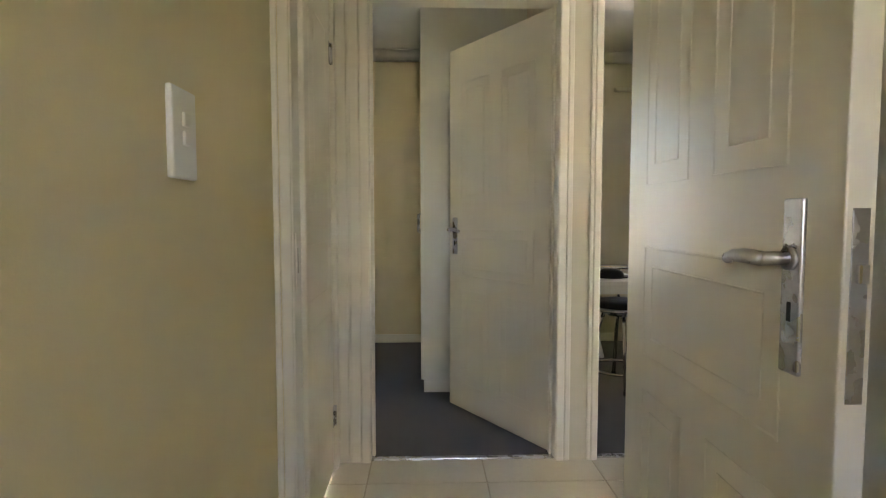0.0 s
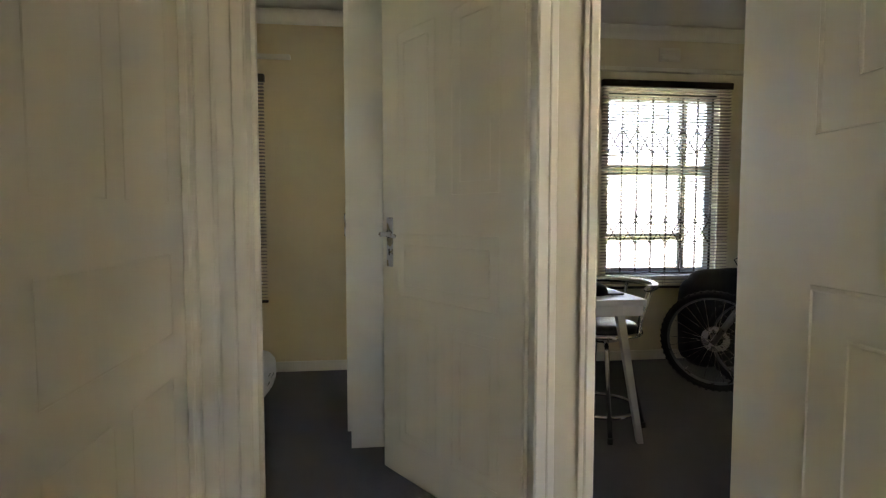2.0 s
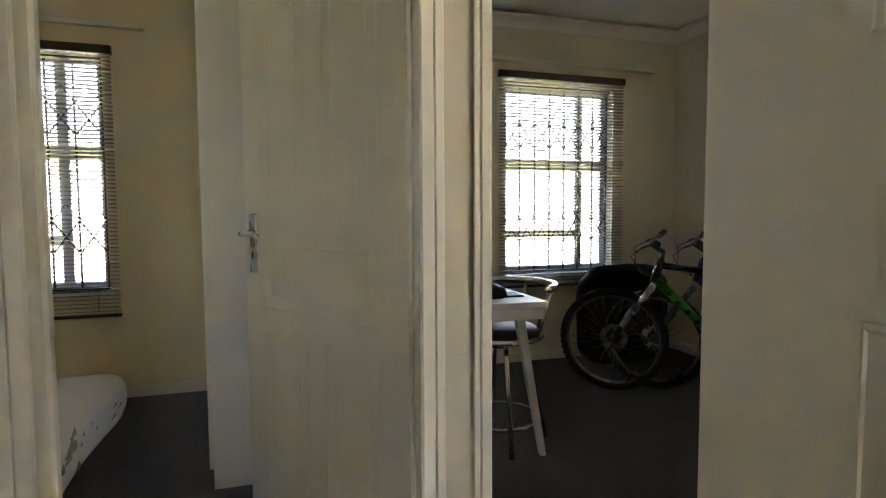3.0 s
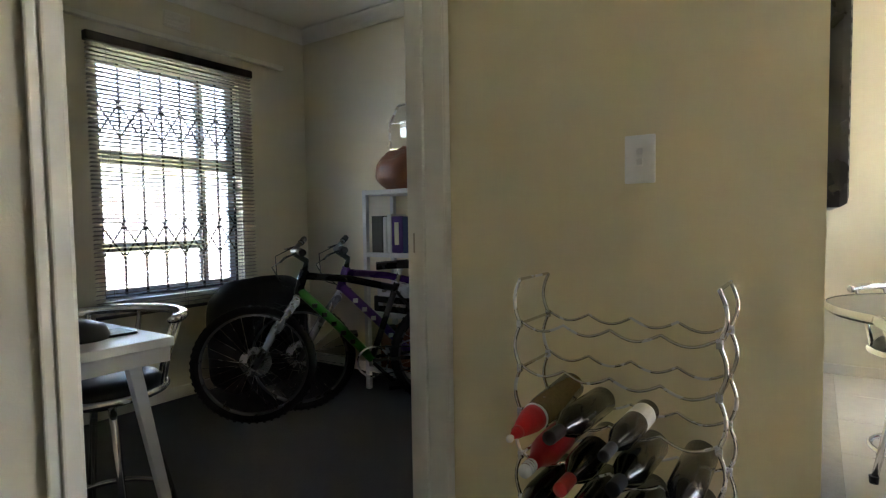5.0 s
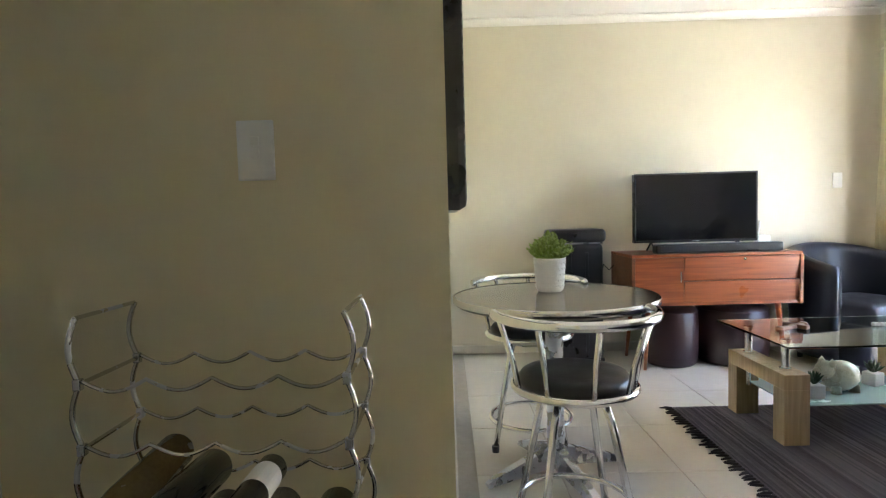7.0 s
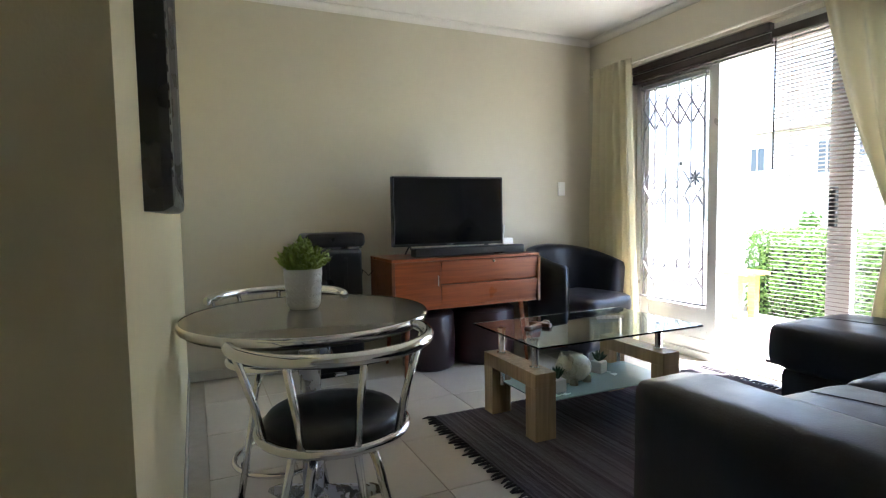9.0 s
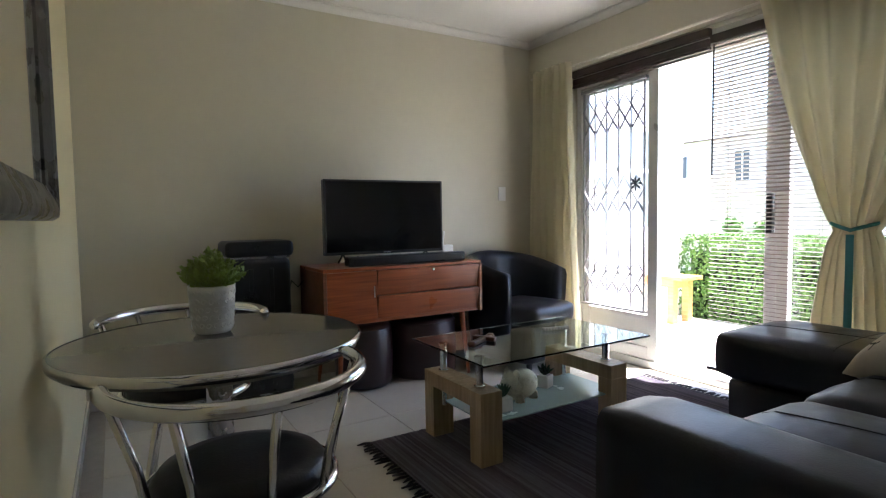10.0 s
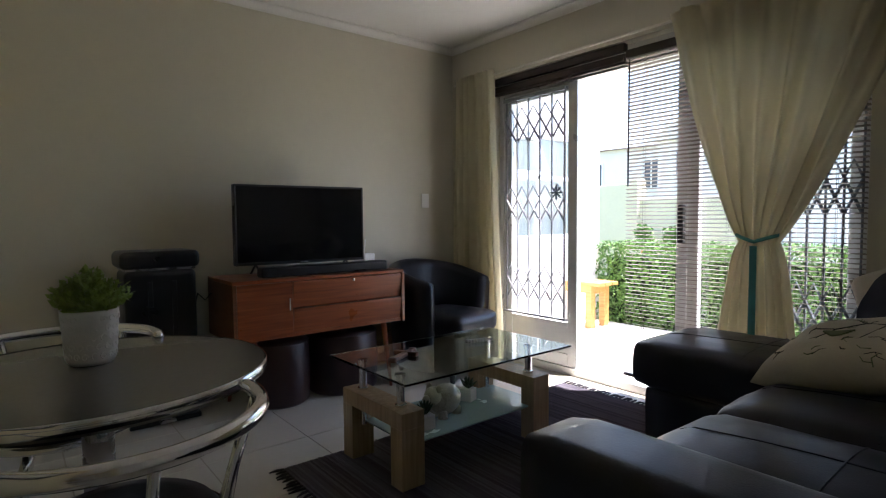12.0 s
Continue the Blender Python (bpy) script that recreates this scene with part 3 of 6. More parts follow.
# glass coffee table
gt = thing("coffee_table", "glass coffee table on oak legs with a lower glass shelf", "table", at=pose(0.05, -0.02, 0))
part("glass_top", box(2.92, 3.555, -3.41, -2.375, 0.468, 0.478, 0.003), GLASS_G, gt, "clear bevelled glass top")
part("glass_shelf", box(3.02, 3.44, -3.30, -2.465, 0.178, 0.186, 0.002), GLASS_F, gt, "frosted lower glass shelf")
for y0, y1 in ((-2.515, -2.40), (-3.31, -3.195)):
    fr = part("leg_frame", box(2.985, 3.475, y0, y1, 0.265, 0.335, 0.002), OAK, gt, "light oak leg frame")
    part("leg", box(2.985, 3.07, y0, y1, 0.012, 0.265, 0.002), OAK, fr)
    part("leg", box(3.39, 3.475, y0, y1, 0.012, 0.265, 0.002), OAK, fr)
    yc = (y0 + y1) / 2
    for x in (3.075, 3.385):
        part("post", lathe([(0.0, 0.335), (0.026, 0.335), (0.026, 0.345), (0.018, 0.348), (0.018, 0.455), (0.024, 0.458), (0.024, 0.468), (0.0, 0.468)], 20, x, yc), CHROME, gt, "chrome glass support", smooth=False)
        part("hanger", lathe([(0.0, 0.170), (0.014, 0.170), (0.014, 0.265), (0.0, 0.265)], 16, x, yc), CHROME, gt)

WOODC = wood("carved_wood", (0.10, 0.035, 0.015), (0.20, 0.08, 0.035), axis=1, rough=0.45)


def cross_piece(m, mat, label, size=1.0, beads=False):
    c = thing("decorative_cross", label, "ornament", at=m)
    if beads:
        for i in range(9):
            part("bead", lathe([(0.0, 0.0), (0.008, 0.003), (0.011, 0.010), (0.008, 0.018), (0.0, 0.021)], 12, -0.07 + 0.0175 * i, 0), mat, c)
    else:
        bm = bmesh.new()
        add_box(bm, -0.10, 0.10, -0.016, 0.016, 0, 0.018, 0.004)
        part("upright", bm, mat, c)
        part("crossbar", box(0.02, 0.05, -0.06, 0.06, 0.0, 0.0205, 0.004), mat, c)
        for x in (-0.10, 0.10):
            part("end_knob", lathe([(0.0, 0.0), (0.02, 0.0), (0.022, 0.010), (0.016, 0.021), (0.0, 0.023)], 14, x, 0), mat, c)
    return c


cross_piece(pose(3.34, -2.64, 0.478, 0, 0, -62), WOODC, "carved brown wooden cross lying on the glass")
cross_piece(pose(3.33, -3.12, 0.478, 0, 0, 75), POT, "row of white beads lying on the glass", beads=True)

CERAMIC = material("mottled_ceramic", (0.58, 0.54, 0.40), 0.3, vary=0.3, scale=25)
bm = bmesh.new()
bmesh.ops.create_icosphere(bm, subdivisions=3, radius=1.0, matrix=Matrix.Translation((0, 0, 0.072)) @ Matrix.Diagonal((0.095, 0.065, 0.070, 1)))
bmesh.ops.create_icosphere(bm, subdivisions=3, radius=1.0, matrix=Matrix.Translation((0.085, 0, 0.105)) @ Matrix.Diagonal((0.045, 0.042, 0.042, 1)))
for sx, sy in ((-0.05, -0.03), (-0.05, 0.03), (0.05, -0.03), (0.05, 0.03)):
    add_lathe(bm, [(0.0, 0.0), (0.024, 0.0), (0.022, 0.03), (0.0, 0.05)], 12, sx, sy)
for sy in (-0.03, 0.03):
    add_lathe(bm, [(0.018, 0.125), (0.015, 0.145), (0.0, 0.163)], 10, 0.075, sy)
bmesh.ops.create_icosphere(bm, subdivisions=2, radius=0.02, matrix=Matrix.Translation((0.13, 0, 0.10)))
fig = part("animal_figurine", bm, CERAMIC, smooth=True)
fig.matrix_basis = pose(3.25, -2.82, 0.186, 0, 0, 100) @ Matrix.Diagonal((1.0, 1.0, 1.05, 1))
tagged(fig, "pale mottled ceramic animal figurine on the glass shelf", "figurine")

SUCC = material("succulent", (0.035, 0.075, 0.03), 0.5, vary=0.3, scale=40)


def succulent(m, label, wide=False):
    p = thing("succulent", label, "plant", "succulents on the shelf", at=m)
    part("pot", box(-0.034, 0.034, -0.034, 0.034, 0.0, 0.065, 0.005), POT, p, "white square pot")
    bm = bmesh.new()
    for i in range(16):
        a, t = i * 2.4, 0.15 + 0.85 * i / 16 * (1.2 if wide else 0.8)
        d = Vector((math.sin(t) * math.cos(a), math.sin(t) * math.sin(a), math.cos(t)))
        b0 = Vector((0, 0, 0.064))
        add_tube(bm, [b0, b0 + d * 0.03, b0 + d * 0.062], [0.006, 0.008, 0.001], 6)
    part("leaves", bm, SUCC, p)
    return p


succulent(pose(3.17, -2.64, 0.186), "small spiky succulent in a white square pot")
succulent(pose(3.33, -3.04, 0.186, 0, 0, 20), "small spreading succulent in a white square pot", True)

# rug
RUGM = material("rug_weave", (0.155, 0.14, 0.168), 0.92, vary=0.5, scale=45, bump=0.8, bump_scale=200, island=0.9, spec=0.1, stretch=(0.4, 3, 1))
FRINGE = material("rug_fringe", (0.035, 0.03, 0.035), 0.9, vary=0.3, scale=20)
rug = thing("rug", "dark grey-purple woven rag rug with knotted fringe", "rug", at=pose(0, 0, 0))
RX0, RX1, RY0, RY1 = 2.05, 3.57, -4.12, -2.135
bm = bmesh.new()
rnd = random.Random(3)
y = RY0
while y < RY1 - 0.004:
    h = rnd.uniform(0.008, 0.0135)
    n = 40
    ph = rnd.uniform(0, 9)
    top = []
    for i in range(n + 1):
        x = RX0 + (RX1 - RX0) * i / n + (0.006 * noise.noise((y * 9, ph, 1)) if i in (0, n) else 0)
        z = 0.0105 + 0.0028 * noise.noise((x * 26, y * 31, ph))
        dy = 0.0012 * noise.noise((x * 18, ph, 3))
        top.append((bm.verts.new((x, y + dy, 0.004)), bm.verts.new((x, y + h * 0.5 + dy, z)), bm.verts.new((x, y + h + dy, 0.004))))
    for p, q in zip(top, top[1:]):
        bm.faces.new((p[0], q[0], q[1], p[1]))
        bm.faces.new((p[1], q[1], q[2], p[2]))
    y += h
part("weave", bm, RUGM, rug)
part("backing", box(RX0 + 0.004, RX1 - 0.004, RY0, RY1, 0.0, 0.0035), FRINGE, rug)
bm = bmesh.new()
for yy, s in ((RY0, -1), (RY1, 1)):
    x = RX0 + 0.012
    while x < RX1:
        w = rnd.uniform(-0.018, 0.018)
        ln = rnd.uniform(0.045, 0.075)
        add_tube(bm, [(x, yy, 0.007), (x + w * 0.4, yy + s * ln * 0.5, 0.009), (x + w, yy + s * ln, 0.005)], [0.005, 0.0068, 0.003], 5)
        x += rnd.uniform(0.024, 0.034)
tagged(part("fringe", bm, FRINGE, rug, "dark knotted fringe"), kind="stuff")

# sideboard with drawers
sb = thing("sideboard", "mid-century teak sideboard with sloping drawer fronts on tapered legs", "sideboard")
SX0, SX1, SY0, SY1, SZ0, SZ1 = 4.265, 4.735, -3.30, -2.16, 0.44, 0.79
part("top", box(SX0 + 0.01, SX1, SY0, SY1, SZ1 - 0.02, SZ1, 0.003), TEAK, sb)
part("side_panel", box(SX0, SX1, SY0, SY0 + 0.022, SZ0, SZ1 - 0.02, 0.002), TEAK, sb)
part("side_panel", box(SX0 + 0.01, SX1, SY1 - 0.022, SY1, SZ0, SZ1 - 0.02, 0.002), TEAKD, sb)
part("bottom", box(SX0 + 0.02, SX1, SY0 + 0.022, SY1 - 0.022, SZ0, SZ0 + 0.02), TEAK, sb)
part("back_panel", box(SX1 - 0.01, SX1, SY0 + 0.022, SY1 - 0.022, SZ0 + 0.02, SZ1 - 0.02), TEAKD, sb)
YM = -2.51
part("cabinet_door", box(SX0 + 0.012, SX0 + 0.032, YM + 0.002, SY1 - 0.024, SZ0 + 0.004, SZ1 - 0.024, 0.002), TEAK, sb)
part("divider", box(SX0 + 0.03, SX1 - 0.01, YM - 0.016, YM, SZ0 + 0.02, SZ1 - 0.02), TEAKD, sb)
for z0, z1 in ((SZ0 + 0.004, 0.604), (0.608, SZ1 - 0.024)):
    bm = bmesh.new()
    ys = (SY0 + 0.025, YM - 0.002)
    vs = [[bm.verts.new(p) for p in ((SX0 + 0.045, y, z0), (SX0 + 0.028, y, z0), (SX0 + 0.002, y, z1 - 0.012), (SX0 + 0.004, y, z1), (SX0 + 0.045, y, z1))] for y in ys]
    for i in range(5):
        bm.faces.new((vs[0][i], vs[0][(i + 1) % 5], vs[1][(i + 1) % 5], vs[1][i]))
    bm.faces.new(vs[0])
    bm.faces.new(vs[1][::-1])
    part("drawer", bm, TEAK, sb, "sloping teak drawer front")
part("lock", lathe([(0.0, 0.0), (0.009, 0.0), (0.009, 0.006), (0.0, 0.007)], 14), CHROME, sb).matrix_basis = pose(SX0 + 0.006, -2.91, 0.75, 0, -90, 0)
part("door_pull", box(SX0 + 0.004, SX0 + 0.012, YM + 0.018, YM + 0.024, 0.60, 0.67, 0.001), STEEL, sb)
for x, y in ((SX0 + 0.07, SY0 + 0.13), (SX0 + 0.07, SY1 - 0.13), (SX1 - 0.07, SY0 + 0.13), (SX1 - 0.07, SY1 - 0.13)):
    sx, sy = (-0.03 if x < 4.5 else 0.03), (-0.035 if y < -2.8 else 0.035)
    part("leg", tube([(x, y, SZ0), (x + sx, y + sy, 0.0)], [0.020, 0.011], 12), TEAK, sb, smooth=True)

tv = thing("television", "flat black television standing on the sideboard", "television", at=pose(4.53, -2.69, 0.79, 0, 0, -3))
part("case", box(-0.022, 0.03, -0.425, 0.425, 0.065, 0.555, 0.004), PLASTIC, tv)
part("bezel", (lambda bm: ([add_box(bm, -0.026, -0.022, *b, 0.001) for b in ((-0.425, 0.425, 0.543, 0.555), (-0.425, 0.425, 0.065, 0.083), (-0.425, -0.414, 0.083, 0.543), (0.414, 0.425, 0.083, 0.543))], bm)[-1])(bmesh.new()), PLASTIC, tv)
part("screen", box(-0.0235, -0.0222, -0.414, 0.414, 0.083, 0.543), SCREEN, tv, "dark glossy screen")
part("logo_bar", box(-0.0275, -0.026, -0.03, 0.03, 0.071, 0.076), STEEL, tv)
for y in (-0.30, 0.30):
    part("stand_foot", tube([(-0.10, y, 0.006), (0.0, y, 0.07), (0.10, y, 0.006)], 0.007, 8), PLASTIC, tv)
sbar = thing("soundbar", "slim black soundbar in front of the television", "speaker", at=pose(4.38, -2.78, 0.79))
part("body", box(-0.045, 0.045, -0.43, 0.43, 0.0, 0.062, 0.012, 3), PLASTIC, sbar)
part("grille", box(-0.0475, -0.045, -0.40, 0.40, 0.012, 0.050, 0.001), BLACKM, sbar)
rt = thing("router", "small white router with an antenna", "router", at=pose(4.56, -3.19, 0.79))
part("body", box(-0.03, 0.03, -0.045, 0.045, 0.0, 0.10, 0.008), SWITCH, rt)
part("antenna", tube([(0.0, 0.03, 0.095), (0.0, 0.015, 0.20)], 0.006, 8), SWITCH, rt)
cb = part("power_cable", tube([(4.60, -2.14, 0.70), (4.62, -2.11, 0.66), (4.66, -2.08, 0.70), (4.70, -2.07, 0.60), (4.72, -2.07, 0.40), (4.78, -2.09, 0.2), (4.79, -2.11, 0.006)], 0.004, 6), PLASTIC)
tagged(cb, "thin black cable hanging beside the sideboard", "cable")


def pouf(m, r, h):
    p = thing("pouf", "round dark brown leatherette pouf under the sideboard", "pouf", "brown poufs", at=m)
    part("body", lathe([(0.0, 0.0), (r - 0.02, 0.0), (r, 0.02), (r + 0.008, h * 0.5), (r, h - 0.035), (r - 0.015, h - 0.012), (r - 0.06, h), (0.0, h + 0.006)], 40), BROWNL, p, smooth=True)
    part("piping", tube(ring_points(0, 0, h - 0.03, r + 0.001, 40), 0.004, 6, True), BROWNL, p)
    return p


pouf(pose(4.50, -2.50, 0), 0.185, 0.41)
pouf(pose(4.52, -2.95, 0), 0.235, 0.41)

bn = thing("pedal_bin", "tall black pedal bin standing against the wall", "bin", at=pose(4.67, -1.865, 0))
part("body", box(-0.14, 0.14, -0.18, 0.18, 0.02, 0.86, 0.03, 4), PLASTIC, bn)
part("lid", box(-0.155, 0.155, -0.20, 0.20, 0.87, 0.965, 0.03, 4), PLASTIC, bn, "overhanging black lid")
part("rim", box(-0.135, 0.135, -0.175, 0.175, 0.86, 0.87), STEEL, bn)
for y in (-0.06, 0.06):
    part("front_rib", box(-0.147, -0.139, y - 0.012, y + 0.012, 0.08, 0.80, 0.003), PLASTIC, bn)
part("pedal", box(-0.18, -0.13, -0.04, 0.04, 0.015, 0.03, 0.004), STEEL, bn)
part("base", box(-0.142, 0.142, -0.183, 0.183, 0.0, 0.03, 0.006), PLASTIC, bn)

# tub armchair
ac = thing("tub_chair", "black leatherette tub armchair in the corner", "armchair", at=pose(4.39, -3.73, 0, 0, 0, 14))


def tub_shell():
    bm = bmesh.new()
    n, rows = 36, []
    for i in range(n + 1):
        a = math.radians(-118 + 236 * i / n)
        back = 0.5 + 0.5 * math.cos(a)
        ztop = 0.62 + 0.20 * back ** 0.8
        c, s = math.cos(a), math.sin(a)
        ro, ri = 0.365, 0.265
        flare = 0.035
        prof = [(ro - 0.03, 0.06), (ro, 0.12), (ro + flare, ztop - 0.06), (ro + flare - 0.012, ztop - 0.015), ((ro + ri) / 2 + flare, ztop), (ri + flare + 0.01, ztop - 0.018), (ri + flare, ztop - 0.06), (ri, 0.36), (ri - 0.01, 0.06)]
        sq = 1.0 + 0.06 * abs(math.sin(2 * a))
        rows.append([bm.verts.new((r * c * sq * 0.93, r * s * sq, z)) for r, z in prof])
    for p, q in zip(rows, rows[1:]):
        for i in range(len(p)):
            j = (i + 1) % len(p)
            bm.faces.new((p[i], p[j], q[j], q[i]))
    bm.faces.new(rows[0][::-1])
    bm.faces.new(rows[-1])
    return bm


part("shell", tub_shell(), LEATHER, ac, "curved one-piece back and arms", smooth=True)
part("seat_cushion", soft_box(-0.33, 0.20, -0.255, 0.255, 0.30, 0.45, 0.045, 0.02, 10), LEATHER, ac, smooth=True)
part("front_panel", soft_box(-0.31, 0.15, -0.30, 0.30, 0.06, 0.30, 0.02, 0.004, 6), LEATHER, ac, smooth=True)
for x, y in ((-0.27, -0.25), (-0.27, 0.25), (0.22, -0.22), (0.22, 0.22)):
    part("leg", lathe([(0.0, 0.0), (0.018, 0.0), (0.022, 0.065), (0.0, 0.065)], 12, x, y), PLASTIC, ac)

# corner sofa
def stitched(ob, ends, count=14):
    """A stitched seam: a thin welt that follows the top of the padded mesh between two points of the plan."""
    (x0, y0), (x1, y1) = ends
    me, pts = ob.data, []
    tops = [[me.vertices[i].co for i in p.vertices] for p in me.polygons if p.normal.z > 0.2]
    for k in range(count + 1):
        x, y = x0 + (x1 - x0) * k / count, y0 + (y1 - y0) * k / count
        best = None
        for vs in tops:
            if min(v.x for v in vs) <= x <= max(v.x for v in vs) and min(v.y for v in vs) <= y <= max(v.y for v in vs):
                w = [1 / (1e-4 + (v.x - x) ** 2 + (v.y - y) ** 2) for v in vs]
                z = sum(a * v.z for a, v in zip(w, vs)) / sum(w)
                best = z if best is None else max(best, z)
        if best is not None:
            pts.append((x, y, best + 0.0005))
    part("seam", tube(pts, 0.0032, 5), LEATHER, ob)


so = thing("corner_sofa", "black leather corner sofa with a chaise end", "sofa")
part("arm", soft_box(0.74, 2.16, -2.41, -2.15, 0.05, 0.605, 0.05, 0.008, 14, seed=2), LEATHER, so, smooth=True)
part("base", soft_box(0.74, 1.98, -3.54, -2.45, 0.05, 0.30, 0.02, 0.003, 6), LEATHER, so, smooth=True)
for i, (y0, y1) in enumerate(((-2.96, -2.40), (-3.565, -2.965))):
    c = part("seat_cushion", soft_box(0.98, 2.05, y0, y1, 0.29, 0.515, 0.06, 0.035, 16, seed=i + 4, wrinkle=0.006), LEATHER, so, smooth=True)
    stitched(c, ((1.02, (y0 + y1) / 2 - 0.03), (2.02, (y0 + y1) / 2 - 0.03)), 24)
    stitched(c, ((1.62, y0 + 0.03), (1.62, y1 - 0.03)), 18)
ch = part("chaise", soft_box(0.98, 2.73, -4.17, -3.57, 0.30, 0.528, 0.055, 0.022, 16, seed=9, wrinkle=0.006), LEATHER, so, "long padded chaise end", smooth=True)
stitched(ch, ((2.22, -4.13), (2.22, -3.60)), 20)
stitched(ch, ((1.05, -3.86), (2.69, -3.86)), 30)
part("chaise_base", soft_box(0.74, 2.66, -4.15, -3.59, 0.05, 0.31, 0.02, 0.003, 8), LEATHER, so, smooth=True)
part("backrest", soft_box(0.71, 0.99, -4.17, -2.46, 0.30, 0.80, 0.07, 0.02, 14, seed=12), LEATHER, so, smooth=True)
for x, y in ((0.80, -2.23), (2.00, -2.23), (0.80, -4.08), (2.56, -4.08), (2.56, -3.68)):
    part("foot", lathe([(0.0, 0.0), (0.02, 0.0), (0.025, 0.055), (0.0, 0.055)], 12, x, y), PLASTIC, so)

LINEN = material("printed_linen", (0.50, 0.45, 0.335), 0.9, vary=0.06, scale=8, bump=0.3, bump_scale=400, sheen=0.2)
INK = material("print_ink", (0.035, 0.035, 0.03), 0.9, vary=0.3, scale=30)
INKB = material("print_bird", (0.16, 0.19, 0.10), 0.9, vary=0.3, scale=30)
NAVY = material("navy_cloth", (0.012, 0.014, 0.03), 0.85, vary=0.2, scale=20)


def pillow_height(u, v, t=0.085):
    return t * max(0.0, (1 - u ** 4)) ** 0.55 * max(0.0, (1 - v ** 4)) ** 0.55


def pillow(m, label, s=0.235):
    p = thing("cushion", label, "cushion", "printed cushions on the sofa", at=m)
    bm = bmesh.new()
    n = 18
    for side in (1, -1):
        g = [[bm.verts.new(((u := -1 + 2 * i / n) * s * (1 - 0.06 * (1 - (v := -1 + 2 * j / n) ** 2)), v * s * (1 - 0.06 * (1 - u * u)),
                            side * (pillow_height(u, v) + 0.004 + 0.009 * (1 - u * u) * (1 - v * v) * noise.noise((u * 4, v * 4, side))))) for j in range(n + 1)] for i in range(n + 1)]
        for i in range(n):
            for j in range(n):
                bm.faces.new((g[i][j], g[i + 1][j], g[i + 1][j + 1], g[i][j + 1]))
    bmesh.ops.remove_doubles(bm, verts=bm.verts, dist=0.0095)
    part("cover", bm, LINEN, p, smooth=True)

    def stroke(uv, r, mat, name):
        part(name, tube([(u * s * (1 - 0.06 * (1 - v * v)), v * s * (1 - 0.06 * (1 - u * u)), pillow_height(u, v) + 0.0045) for u, v in uv], r, 5), mat, p)
    stroke([(-0.85, -0.35), (-0.5, -0.2), (-0.2, -0.28), (0.15, -0.1), (0.5, -0.2), (0.85, -0.05)], 0.0024, INK, "printed_branch")
    stroke([(-0.5, -0.2), (-0.4, 0.1), (-0.3, 0.35)], 0.0016, INK, "printed_branch")
    stroke([(0.15, -0.1), (0.3, 0.2), (0.28, 0.45)], 0.0016, INK, "printed_branch")
    stroke([(-0.2, -0.28), (0.0, -0.5), (0.25, -0.62)], 0.0016, INK, "printed_branch")
    stroke([(0.5, -0.2), (0.6, -0.5)], 0.0014, INK, "printed_branch")
    for a, b, c in ((-0.85, -0.35, 0.9), (-0.62, 0.3, -0.5), (0.3, 0.2, 0.6), (0.5, -0.2, 1.1), (-0.2, -0.28, -1.2), (0.0, 0.62, 0.3), (-0.7, 0.7, -0.2), (0.62, 0.6, 0.8)):
        stroke([(a, b), (a + 0.09 * math.cos(c), b + 0.09 * math.sin(c)), (a + 0.2 * math.cos(c + 0.4), b + 0.2 * math.sin(c + 0.4))], 0.0014, INK, "printed_twig")
    rnd = random.Random(len(label))
    for _ in range(26):
        a, b, c = rnd.uniform(-0.8, 0.8), rnd.uniform(-0.8, 0.8), rnd.uniform(0, 6.3)
        d = rnd.uniform(0.05, 0.11)
        stroke([(a, b), (a + d * math.cos(c), b + d * math.sin(c)), (max(-0.93, min(0.93, a + 2 * d * math.cos(c + 0.5))), max(-0.93, min(0.93, b + 2 * d * math.sin(c + 0.5))))], rnd.uniform(0.0010, 0.0022), rnd.choice((INK, INK, INKB)), "printed_twig")
    for k in range(5):
        stroke([(-0.16 + 0.03 * k, 0.02 + 0.035 * k), (0.08, 0.035 + 0.035 * k), (0.30 - 0.04 * k, -0.02 + 0.04 * k)], 0.0055, INKB, "printed_bird")
    return p


pillow(pose(1.82, -3.55, 0.628, -15, 13, -10), "off-white cushion printed with dark branches and a bird", 0.25)
pk = pillow(pose(1.66, -3.88, 0.765, -50, 22, 0), "off-white cushion with dark branch print and navy patch, leaning back", 0.25)
bm = bmesh.new()
hub, ring = bm.verts.new((0.42 * 0.25, 0.0, pillow_height(0.42, 0.0) + 0.008)), []
for k in range(1, 4):
    ring.append([bm.verts.new((u * 0.25, v * 0.25, pillow_height(u, v) + 0.008)) for u, v in
                 ((0.42 + 0.44 * k / 3 * (1 + 0.16 * math.sin(3 * a + 1)) * math.cos(a), 0.60 * k / 3 * (1 + 0.16 * math.sin(3 * a + 1)) * math.sin(a)) for a in (2 * math.pi * i / 24 for i in range(24)))])
for i in range(24):
    bm.faces.new((hub, ring[0][i], ring[0][(i + 1) % 24]))
    for p, q_ in zip(ring, ring[1:]):
        bm.faces.new((p[i], q_[i], q_[(i + 1) % 24], p[(i + 1) % 24]))
part("navy_patch", bm, NAVY, pk, "navy printed patch", smooth=True)
# ---- garden door, curtains, blinds ----
def shared_box(name, sx, sy, sz, mat, bevel=0.0):
    """A mesh that many alike pieces share."""
    bm = box(-sx / 2, sx / 2, -sy / 2, sy / 2, -sz / 2, sz / 2, bevel, 1)
    me = bpy.data.meshes.new(name)
    bmesh.ops.recalc_face_normals(bm, faces=bm.faces)
    bm.to_mesh(me)
    bm.free()
    me.materials.append(mat)
    return me


